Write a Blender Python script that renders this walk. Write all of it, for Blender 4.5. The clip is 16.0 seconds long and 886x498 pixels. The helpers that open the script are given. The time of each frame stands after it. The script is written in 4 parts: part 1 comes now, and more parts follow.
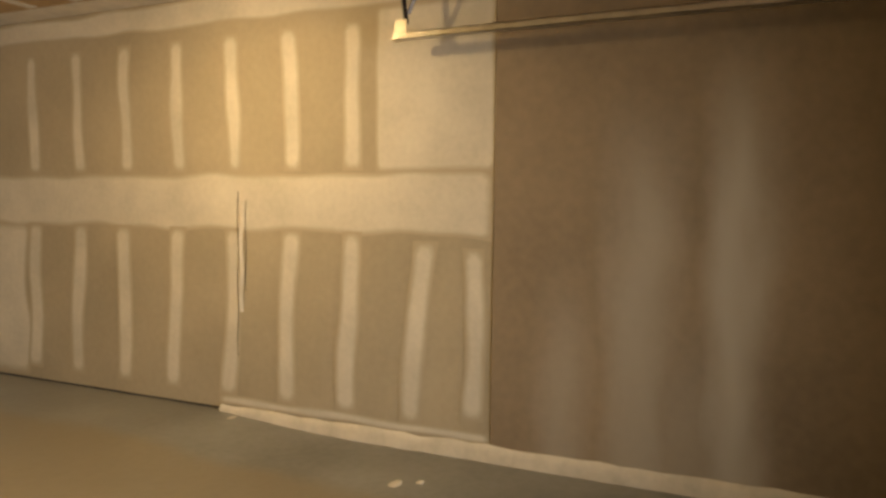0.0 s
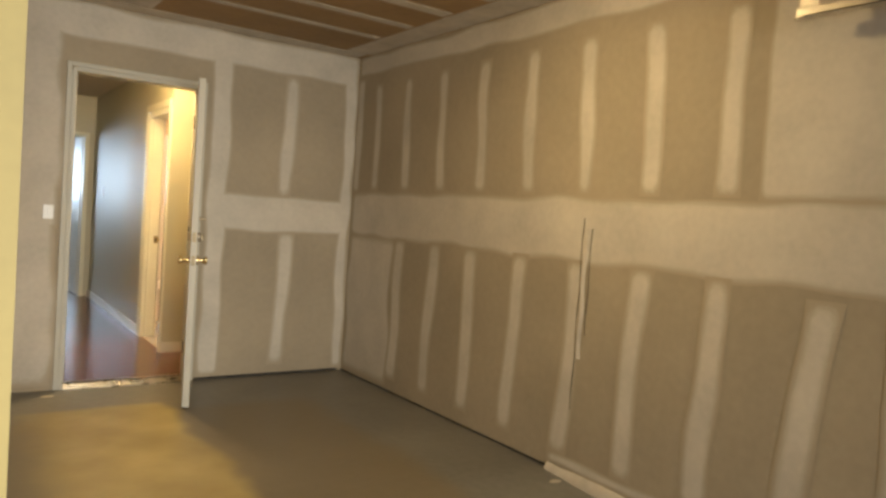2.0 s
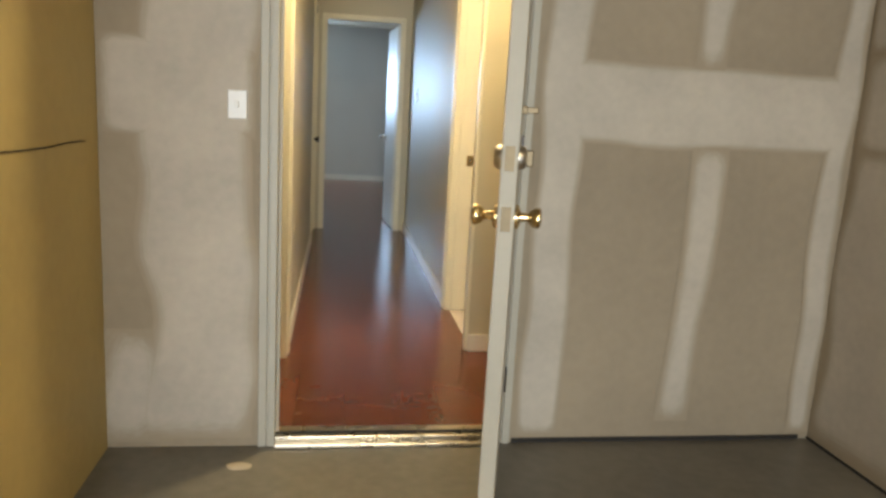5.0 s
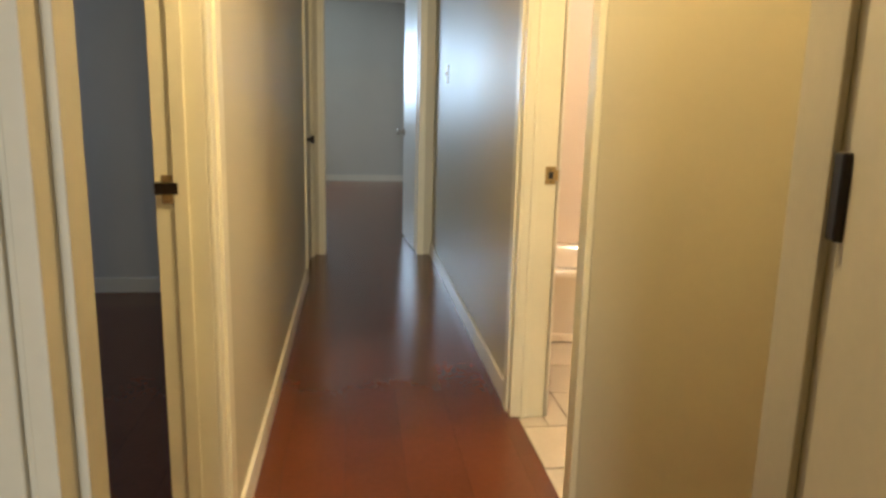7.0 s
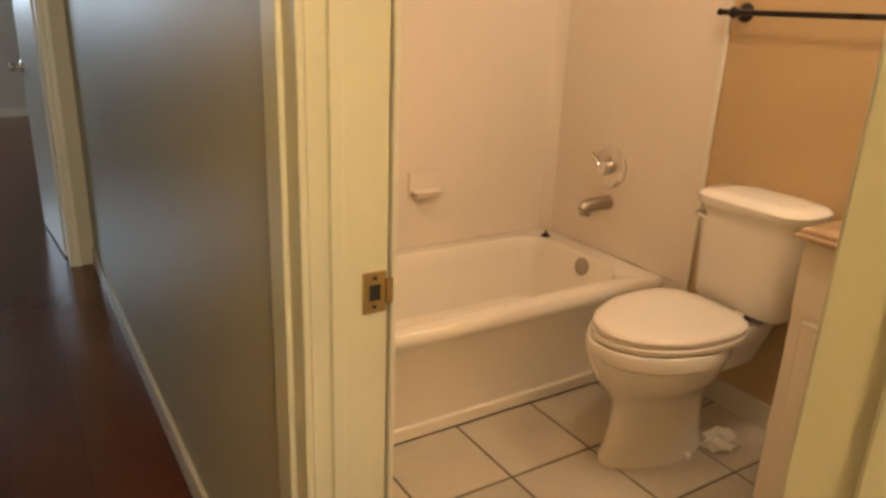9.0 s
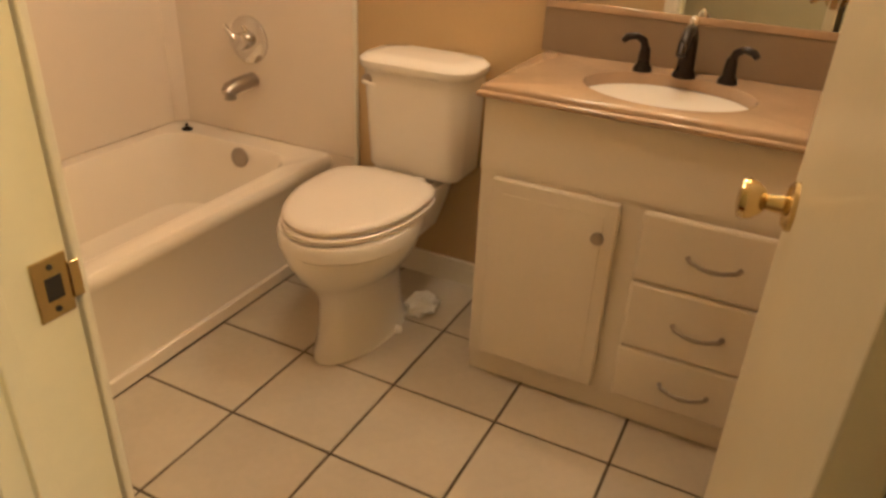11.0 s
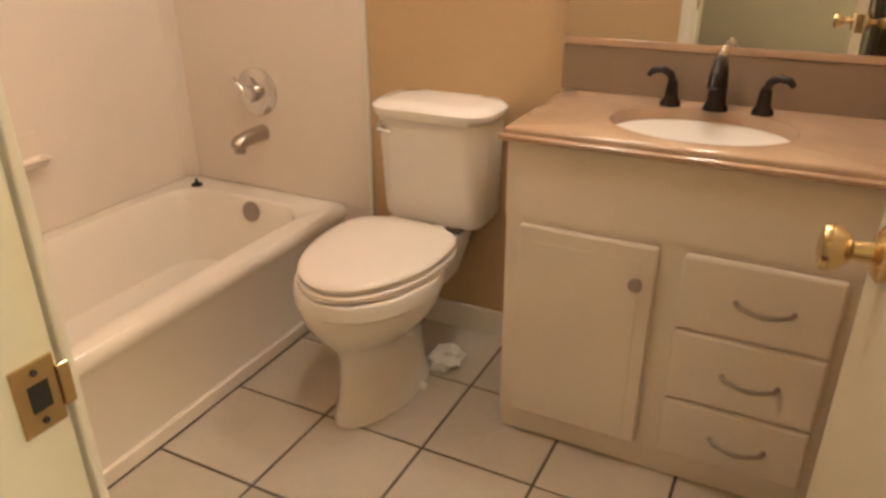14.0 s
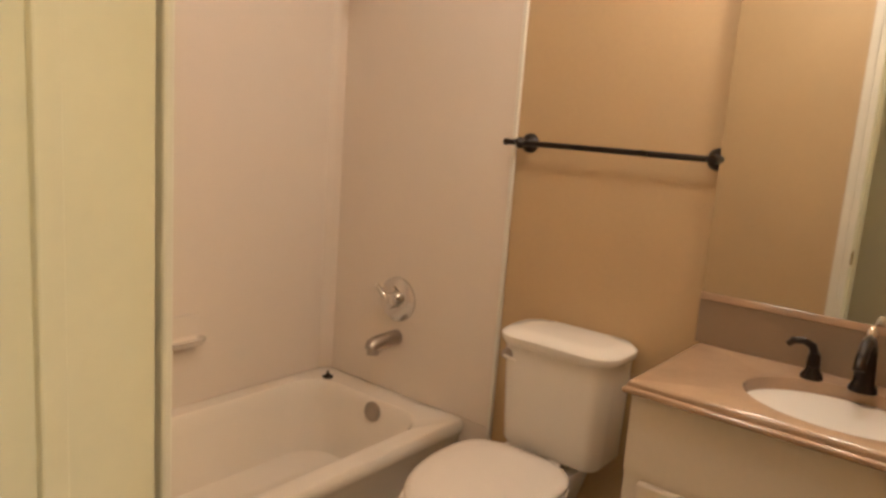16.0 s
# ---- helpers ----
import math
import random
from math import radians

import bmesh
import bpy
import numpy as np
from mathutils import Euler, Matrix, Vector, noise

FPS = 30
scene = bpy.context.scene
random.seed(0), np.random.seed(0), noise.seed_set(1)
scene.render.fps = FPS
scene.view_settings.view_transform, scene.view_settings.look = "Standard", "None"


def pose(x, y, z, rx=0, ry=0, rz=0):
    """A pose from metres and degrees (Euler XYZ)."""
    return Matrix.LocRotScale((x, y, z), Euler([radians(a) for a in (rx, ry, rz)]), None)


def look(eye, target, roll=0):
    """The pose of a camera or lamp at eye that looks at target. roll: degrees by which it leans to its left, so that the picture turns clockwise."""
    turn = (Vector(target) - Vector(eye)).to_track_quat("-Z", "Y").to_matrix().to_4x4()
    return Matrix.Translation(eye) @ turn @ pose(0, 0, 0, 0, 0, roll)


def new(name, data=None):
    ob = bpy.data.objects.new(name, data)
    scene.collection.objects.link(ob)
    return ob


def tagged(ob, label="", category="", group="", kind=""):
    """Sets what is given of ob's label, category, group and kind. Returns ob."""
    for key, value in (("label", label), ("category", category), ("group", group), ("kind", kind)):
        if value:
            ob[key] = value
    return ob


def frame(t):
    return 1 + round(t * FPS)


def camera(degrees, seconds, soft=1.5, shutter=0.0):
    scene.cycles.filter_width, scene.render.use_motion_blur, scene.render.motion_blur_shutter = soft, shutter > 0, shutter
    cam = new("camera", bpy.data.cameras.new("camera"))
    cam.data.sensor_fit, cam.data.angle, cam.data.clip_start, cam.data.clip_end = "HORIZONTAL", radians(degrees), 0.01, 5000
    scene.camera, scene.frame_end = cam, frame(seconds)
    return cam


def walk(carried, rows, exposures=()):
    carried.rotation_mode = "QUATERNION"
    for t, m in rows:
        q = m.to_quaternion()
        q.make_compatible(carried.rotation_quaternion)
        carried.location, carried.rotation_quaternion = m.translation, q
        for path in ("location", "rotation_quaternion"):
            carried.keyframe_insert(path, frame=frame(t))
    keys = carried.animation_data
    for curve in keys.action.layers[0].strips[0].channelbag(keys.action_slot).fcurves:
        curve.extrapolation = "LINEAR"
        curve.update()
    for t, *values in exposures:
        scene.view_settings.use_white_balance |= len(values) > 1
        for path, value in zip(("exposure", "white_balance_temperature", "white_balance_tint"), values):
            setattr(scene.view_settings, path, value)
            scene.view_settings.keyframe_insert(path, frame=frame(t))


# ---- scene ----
cam = camera(63.4, 16.0, soft=3.0)
PATH = [
    (0, (-1.439, -5.517, 1.270), (0.385, -4.705, 1.155), 0.7),
    (0.5, (-1.301, -5.553, 1.316), (0.432, -4.555, 1.305), 0.2),
    (1, (-1.163, -5.544, 1.348), (0.441, -4.351, 1.359), 0.9),
    (1.5, (-1.024, -5.445, 1.268), (0.393, -4.033, 1.281), 2.3),
    (2, (-0.691, -5.229, 1.303), (0.458, -3.595, 1.216), 4.0),
    (2.5, (-0.389, -4.812, 1.277), (0.509, -3.032, 1.115), 4.2),
    (3, (-0.183, -4.279, 1.230), (0.492, -2.412, 0.995), 3.4),
    (3.5, (-0.023, -3.739, 1.218), (0.500, -1.835, 0.898), 3.5),
    (4, (0.100, -3.296, 1.206), (0.505, -1.374, 0.828), 2.9),
    (4.2, (0.128, -3.118, 1.190), (0.506, -1.192, 0.806), 3.2),
    (4.5, (0.153, -2.819, 1.189), (0.502, -0.892, 0.785), 3.4),
    (5, (0.193, -2.396, 1.168), (0.490, -0.452, 0.801), 3.2),
    (7.3, (0.318, -0.308, 1.148), (0.566, 1.634, 0.741), 1.3),
    (7.5, (0.370, -0.061, 1.122), (0.634, 1.877, 0.704), 1.0),
    (7.8, (0.416, 0.197, 1.196), (0.739, 2.111, 0.715), 0.7),
    (8, (0.436, 0.341, 1.261), (0.820, 2.232, 0.736), 0.7),
    (8.3, (0.450, 0.540, 1.313), (0.978, 2.381, 0.737), 0.8),
    (8.5, (0.436, 0.649, 1.311), (1.107, 2.441, 0.728), 1.9),
    (8.7, (0.494, 0.799, 1.299), (1.296, 2.533, 0.706), 2.1),
    (9, (0.540, 0.941, 1.301), (1.551, 2.541, 0.656), 2.3),
    (9.2, (0.565, 0.997, 1.301), (1.698, 2.494, 0.611), 2.4),
    (9.5, (0.586, 1.066, 1.307), (1.873, 2.388, 0.536), 2.5),
    (10, (0.600, 1.143, 1.279), (2.079, 2.174, 0.412), 2.7),
    (10.1, (0.601, 1.153, 1.273), (2.101, 2.144, 0.395), 3.1),
    (12.5, (0.647, 1.283, 1.261), (2.293, 1.907, 0.312), 0.3),
    (13, (0.663, 1.294, 1.253), (2.307, 1.962, 0.329), -0.1),
    (13.5, (0.680, 1.302, 1.247), (2.316, 2.032, 0.359), -0.2),
    (14, (0.694, 1.298, 1.249), (2.315, 2.117, 0.412), -0.2),
    (14.5, (0.705, 1.290, 1.265), (2.307, 2.221, 0.512), 0.3),
    (15, (0.707, 1.284, 1.286), (2.291, 2.330, 0.659), 1.7),
    (15.2, (0.702, 1.278, 1.324), (2.274, 2.365, 0.736), 1.9),
    (15.5, (0.714, 1.263, 1.328), (2.259, 2.434, 0.837), 2.3),
    (16, (0.697, 1.285, 1.353), (2.246, 2.502, 1.008), 4.2),
]
EXPOSURES = [(0.0, 0.62, 6700, 10), (1.0, 0.34, 6600, 10), (2.0, 0.08, 6250, 8), (2.5, -0.05, 6100, 8), (3.2, 0.02, 5850, 7), (4.0, 0.2, 5650, 6), (5.0, 0.20, 5450, 6), (7.5, 0.15, 6000, 6), (8.5, -0.25, 6300, 8), (9.0, -0.5, 6500, 10), (10.0, -0.62, 6600, 10), (12.5, -0.3, 6000, 10), (14.0, -0.3, 5300, 10), (15.0, -0.46, 5350, 10), (16.0, -0.75, 5450, 10)]
walk(cam, [(t, look(eye, target, roll)) for t, eye, target, roll in PATH], EXPOSURES)

# ---- light and exposure ----
world = bpy.data.worlds.new("sky")
scene.world = world
world.use_nodes = True
wn = world.node_tree.nodes
sky = wn.new("ShaderNodeTexSky")
sky.sky_type, sky.sun_disc, sky.sun_elevation, sky.sun_rotation = "NISHITA", False, radians(40), radians(200)
world.node_tree.links.new(sky.outputs[0], wn["Background"].inputs[0])
wn["Background"].inputs[1].default_value = 0.12


def lamp(name, kind, m, energy, color, size=0.1, size_y=None):
    data = bpy.data.lights.new(name, kind)
    data.energy, data.color = energy, color
    if kind == "AREA":
        data.shape, data.size, data.size_y = "RECTANGLE", size, size_y or size
    else:
        data.shadow_soft_size = size
    ob = new(name, data)
    ob.matrix_world = m
    return ob


WARM = (1.0, 0.70, 0.36)
lamp("garage_bulb_light", "POINT", pose(0.95, -2.85, 2.39), 19, (1.0, 0.72, 0.34), 0.05)
lamp("garage_bulb_downlight", "AREA", pose(0.95, -2.85, 2.435), 19, (1.0, 0.72, 0.34), 0.10)
# unseen fill added inside the closed front wall to brighten the garage
lamp("garage_fill", "AREA", look((-0.35, -7.9, 1.1), (-0.1, 0, 0.7)), 66, (1.0, 0.96, 0.88), 1.9, 2.1).data.spread = radians(82)
lamp("hall_bulb_light", "POINT", pose(0.45, 0.42, 2.34), 88, (1.0, 0.70, 0.32), 0.07)
lamp("vanity_bulb_light", "POINT", pose(2.42, 1.59, 2.02), 27, (1.0, 0.78, 0.55), 0.06)
# extra lamp without a fixture, added to brighten the bathroom
lamp("bath_fill", "POINT", pose(1.7, 2.0, 2.30), 31, (1.0, 0.78, 0.55), 0.12)
lamp("window_daylight", "AREA", look((-1.25, 9.80, 1.62), (-0.3, 5.0, 1.0)), 66, (0.62, 0.80, 1.0), 1.3, 0.95)
# fill added to the side room, which has no window or lamp
lamp("side_room_fill", "AREA", look((-3.0, 2.4, 1.5), (-1, 2.4, 0.8)), 10, (0.8, 0.9, 1.0), 1.2, 1.0)


# ---- materials ----
def material(name, color, rough=0.6, metal=0.0, var=0.12, scale=3.0, grain=40.0, bump=0.15, spec=0.5, coat=0.0, tint=None, rand=0.0, bscale=None):
    m = bpy.data.materials.new(name)
    m.use_nodes = True
    nt = m.node_tree
    nd, ln = nt.nodes, nt.links
    b = nd["Principled BSDF"]
    b.inputs["Roughness"].default_value = rough
    b.inputs["Metallic"].default_value = metal
    b.inputs["Specular IOR Level"].default_value = spec
    b.inputs["Coat Weight"].default_value = coat
    b.inputs["Coat Roughness"].default_value = 0.08
    tc = nd.new("ShaderNodeTexCoord")
    n1 = nd.new("ShaderNodeTexNoise")
    n1.inputs["Scale"].default_value, n1.inputs["Detail"].default_value = scale, 5
    n2 = nd.new("ShaderNodeTexNoise")
    n2.inputs["Scale"].default_value, n2.inputs["Detail"].default_value = grain, 3
    for n in (n1, n2):
        ln.new(tc.outputs["Object"], n.inputs["Vector"])
    add = nd.new("ShaderNodeMath")
    add.operation = "MULTIPLY_ADD"
    ln.new(n2.outputs["Fac"], add.inputs[0])
    add.inputs[1].default_value = 0.35
    ln.new(n1.outputs["Fac"], add.inputs[2])
    ramp = nd.new("ShaderNodeValToRGB")
    ramp.color_ramp.elements[0].position, ramp.color_ramp.elements[1].position = 0.45, 0.9
    t = tint or tuple(c * (1 - var) for c in color)
    ramp.color_ramp.elements[0].color = (*t, 1)
    ramp.color_ramp.elements[1].color = (*(min(1, c * (1 + var * 0.6)) for c in color), 1)
    ln.new(add.outputs[0], ramp.inputs[0])
    out = ramp.outputs[0]
    if rand:
        oi = nd.new("ShaderNodeObjectInfo")
        mr = nd.new("ShaderNodeMapRange")
        mr.inputs["To Min"].default_value, mr.inputs["To Max"].default_value = 1 - rand, 1 + rand
        ln.new(oi.outputs["Random"], mr.inputs[0])
        mx = nd.new("ShaderNodeVectorMath")
        mx.operation = "SCALE"
        ln.new(out, mx.inputs[0])
        ln.new(mr.outputs[0], mx.inputs["Scale"])
        out = mx.outputs[0]
    ln.new(out, b.inputs["Base Color"])
    rr = nd.new("ShaderNodeMapRange")
    rr.inputs["To Min"].default_value, rr.inputs["To Max"].default_value = max(0.03, rough * 0.85), min(1, rough * 1.15)
    ln.new(n1.outputs["Fac"], rr.inputs[0])
    ln.new(rr.outputs[0], b.inputs["Roughness"])
    if bump:
        bp = nd.new("ShaderNodeBump")
        bp.inputs["Strength"].default_value, bp.inputs["Distance"].default_value = bump, 0.003
        if bscale:
            n3 = nd.new("ShaderNodeTexNoise")
            n3.inputs["Scale"].default_value = bscale
            ln.new(tc.outputs["Object"], n3.inputs["Vector"])
            ln.new(n3.outputs["Fac"], bp.inputs["Height"])
        else:
            ln.new(n2.outputs["Fac"], bp.inputs["Height"])
        ln.new(bp.outputs[0], b.inputs["Normal"])
    return m


def glowing(name, color, strength):
    m = bpy.data.materials.new(name)
    m.use_nodes = True
    b = m.node_tree.nodes["Principled BSDF"]
    b.inputs["Base Color"].default_value = (*color, 1)
    b.inputs["Emission Color"].default_value = (*color, 1)
    b.inputs["Emission Strength"].default_value = strength
    return m


M_BOARD = material("drywall_paper", (0.33, 0.27, 0.185), 0.85, var=0.16, scale=1.6, grain=25, bump=0.1)
M_MUD = material("joint_compound", (0.50, 0.445, 0.36), 0.75, var=0.16, scale=3, grain=30, bump=0.2)
def feathered(m, under):
    """Compound thins out to the board's colour where its cover goes to nothing."""
    nt = m.node_tree
    nd, ln = nt.nodes, nt.links
    b = nd["Principled BSDF"]
    base = b.inputs["Base Color"].links[0].from_socket
    at = nd.new("ShaderNodeAttribute")
    at.attribute_name = "cover"
    n = nd.new("ShaderNodeTexNoise")
    n.inputs["Scale"].default_value, n.inputs["Detail"].default_value = 9, 4
    k = nd.new("ShaderNodeMath")
    k.operation = "MULTIPLY_ADD"
    ln.new(n.outputs["Fac"], k.inputs[0])
    k.inputs[1].default_value = 0.5
    ln.new(at.outputs["Fac"], k.inputs[2])
    r = nd.new("ShaderNodeMapRange")
    r.interpolation_type = "SMOOTHSTEP"
    r.inputs["From Min"].default_value, r.inputs["From Max"].default_value = 0.25, 1.15
    ln.new(k.outputs[0], r.inputs[0])
    mix = nd.new("ShaderNodeMix")
    mix.data_type = "RGBA"
    mix.inputs["A"].default_value = (*under, 1)
    ln.new(r.outputs[0], mix.inputs["Factor"])
    ln.new(base, mix.inputs["B"])
    ln.new(mix.outputs["Result"], b.inputs["Base Color"])
    return m


M_PLASTER = material("plaster_splash", (0.50, 0.44, 0.35), 0.8, var=0.2, scale=6, grain=30, bump=0.3)
M_BOARDB = material("bare_drywall", (0.225, 0.165, 0.105), 0.85, var=0.25, scale=1.3, grain=20, bump=0.1)
M_CEILB = material("ceiling_board", (0.30, 0.19, 0.085), 0.85, var=0.25, scale=1.2, grain=20, bump=0.1)
# ochre carries warm lamp light, painted into the partition board's colour
M_YWALL = material("ochre_lit_wall_board", (0.46, 0.36, 0.14), 0.7, var=0.12, scale=1.5, grain=25, bump=0.12)
M_HALLW = material("hall_wall_paint", (0.50, 0.46, 0.33), 0.46, var=0.04, scale=2, grain=60, bump=0.10, bscale=90)
M_GREYW = material("room_wall_paint", (0.58, 0.56, 0.52), 0.6, var=0.04, scale=2, grain=60, bump=0.08)
M_TANW = material("bath_wall_paint", (0.52, 0.37, 0.20), 0.55, var=0.05, scale=2, grain=70, bump=0.08)
M_CEIL = material("ceiling_paint", (0.62, 0.55, 0.42), 0.8, var=0.04)
M_TRIM = material("trim_paint", (0.72, 0.68, 0.52), 0.35, var=0.05, scale=5, grain=60, bump=0.06)
M_TRIMW = material("white_trim_paint", (0.75, 0.71, 0.62), 0.35, var=0.05, scale=5, grain=60, bump=0.06)
M_DOOR = material("door_paint", (0.66, 0.60, 0.44), 0.35, var=0.05, scale=3, grain=60, bump=0.05)
M_DOORG = material("primed_door", (0.44, 0.41, 0.33), 0.5, var=0.08, scale=3, grain=60, bump=0.05)
M_WOOD = material("cherry_laminate", (0.13, 0.036, 0.013), 0.20, var=0.2, scale=2, grain=45, bump=0.0, rand=0.07, spec=0.5)
M_TILE = material("ceramic_tile", (0.54, 0.48, 0.395), 0.20, var=0.10, scale=3, grain=40, bump=0.03, rand=0.09)
M_GROUT = material("grout", (0.10, 0.075, 0.05), 0.9, var=0.25, scale=6)
M_SURR = material("tub_surround_acrylic", (0.78, 0.69, 0.60), 0.25, var=0.02, scale=1.5, grain=20, bump=0.02, bscale=3)
M_TUB = material("tub_enamel", (0.83, 0.76, 0.67), 0.10, var=0.02, bump=0.0, coat=0.3)
M_PORC = material("porcelain", (0.83, 0.79, 0.73), 0.10, var=0.02, bump=0.0, coat=0.3)
M_SEAT = material("seat_plastic", (0.80, 0.73, 0.66), 0.22, var=0.02, bump=0.0)
M_VAN = material("vanity_paint", (0.77, 0.70, 0.60), 0.38, var=0.04, scale=4, grain=70, bump=0.04)
M_COUNTER = material("counter_stone", (0.43, 0.295, 0.19), 0.12, var=0.14, scale=8, grain=180, bump=0.0, coat=0.2)
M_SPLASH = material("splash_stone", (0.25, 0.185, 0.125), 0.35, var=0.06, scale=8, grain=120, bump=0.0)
M_CHROME = material("chrome", (0.72, 0.70, 0.68), 0.09, metal=1, var=0.03, bump=0)
M_NICKEL = material("brushed_nickel", (0.42, 0.37, 0.32), 0.32, metal=1, var=0.05, bump=0.02)
M_BRONZE = material("dark_bronze", (0.028, 0.022, 0.02), 0.28, metal=0.7, var=0.2, bump=0)
M_BRASS = material("brass", (0.70, 0.55, 0.29), 0.2, metal=1, var=0.1, scale=20, bump=0.02)
M_DULLBRASS = material("dull_dark_brass", (0.22, 0.17, 0.10), 0.5, metal=0.8, var=0.2, scale=20, bump=0.02)
M_DARK = material("dark_gap", (0.02, 0.017, 0.014), 0.8, var=0.2)
M_STEEL = material("galvanised_steel", (0.62, 0.58, 0.50), 0.33, metal=1, var=0.15, scale=12, bump=0.03)
M_ALU = material("aluminium_sill", (0.62, 0.56, 0.45), 0.28, metal=1, var=0.15, scale=15, bump=0.03)
M_PLASTIC = material("white_plastic", (0.75, 0.72, 0.66), 0.35, var=0.03, bump=0)
M_PAPER = material("tissue_paper", (0.8, 0.76, 0.7), 0.9, var=0.05)
M_MIRROR = material("mirror_glass", (0.86, 0.87, 0.84), 0.02, metal=1, var=0.01, bump=0)
M_BULB = glowing("lamp_glass", (1.0, 0.80, 0.50), 14)
M_SKY = glowing("window_sky", (0.80, 0.90, 1.0), 5)


def concrete():
    m = material("garage_concrete", (0.165, 0.155, 0.135), 0.38, var=0.35, scale=1.4, grain=22, bump=0.2)
    nt = m.node_tree
    nd, ln = nt.nodes, nt.links
    b = nd["Principled BSDF"]
    base = b.inputs["Base Color"].links[0].from_socket
    tc = nd.new("ShaderNodeTexCoord")
    wob = nd.new("ShaderNodeTexNoise")
    wob.inputs["Scale"].default_value = 2.2
    ln.new(tc.outputs["Object"], wob.inputs["Vector"])
    mixv = nd.new("ShaderNodeVectorMath")
    mixv.operation = "MULTIPLY_ADD"
    ln.new(wob.outputs["Color"], mixv.inputs[0])
    mixv.inputs[1].default_value = (0.22, 0.10, 0)
    ln.new(tc.outputs["Object"], mixv.inputs[2])
    sep = nd.new("ShaderNodeSeparateXYZ")
    ln.new(mixv.outputs[0], sep.inputs[0])

    def step(sock, lo, hi):
        r = nd.new("ShaderNodeMapRange")
        r.interpolation_type = "SMOOTHSTEP"
        r.inputs["From Min"].default_value, r.inputs["From Max"].default_value = lo, hi
        ln.new(sock, r.inputs[0])
        return r.outputs[0]

    def times(a, c):
        k = nd.new("ShaderNodeMath")
        k.operation = "MULTIPLY"
        ln.new(a, k.inputs[0])
        ln.new(c, k.inputs[1])
        return k.outputs[0]

    # pool of warm doorway light painted into the slab's colour, in ochre
    light_pool = times(times(step(sep.outputs[0], 0.69, 0.58), step(sep.outputs[0], -0.30, 0.0)), step(sep.outputs[1], -0.42, -0.52))
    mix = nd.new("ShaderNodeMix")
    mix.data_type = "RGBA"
    ln.new(light_pool, mix.inputs["Factor"])
    # slab turns browner away from the side wall and the house wall
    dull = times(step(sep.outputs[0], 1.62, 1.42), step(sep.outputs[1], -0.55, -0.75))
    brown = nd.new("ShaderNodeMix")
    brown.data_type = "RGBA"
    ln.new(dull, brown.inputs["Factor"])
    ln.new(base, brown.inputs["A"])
    brown_tint = nd.new("ShaderNodeMix")
    brown_tint.data_type = "RGBA"
    brown_tint.inputs["Factor"].default_value = 0.65
    brown_tint.inputs["B"].default_value = (0.165, 0.125, 0.07, 1)
    ln.new(base, brown_tint.inputs["A"])
    ln.new(brown_tint.outputs["Result"], brown.inputs["B"])
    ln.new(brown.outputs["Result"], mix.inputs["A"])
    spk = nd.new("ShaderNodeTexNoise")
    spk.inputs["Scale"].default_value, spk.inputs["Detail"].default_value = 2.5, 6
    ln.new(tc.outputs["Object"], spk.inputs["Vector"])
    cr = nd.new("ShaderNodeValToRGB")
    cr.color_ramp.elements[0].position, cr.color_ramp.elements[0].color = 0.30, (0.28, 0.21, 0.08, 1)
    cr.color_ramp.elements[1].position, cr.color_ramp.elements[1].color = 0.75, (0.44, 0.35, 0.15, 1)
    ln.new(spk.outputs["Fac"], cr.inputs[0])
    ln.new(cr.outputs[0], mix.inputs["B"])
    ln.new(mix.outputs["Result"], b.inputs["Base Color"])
    return m


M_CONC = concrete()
feathered(M_MUD, (0.34, 0.278, 0.19))


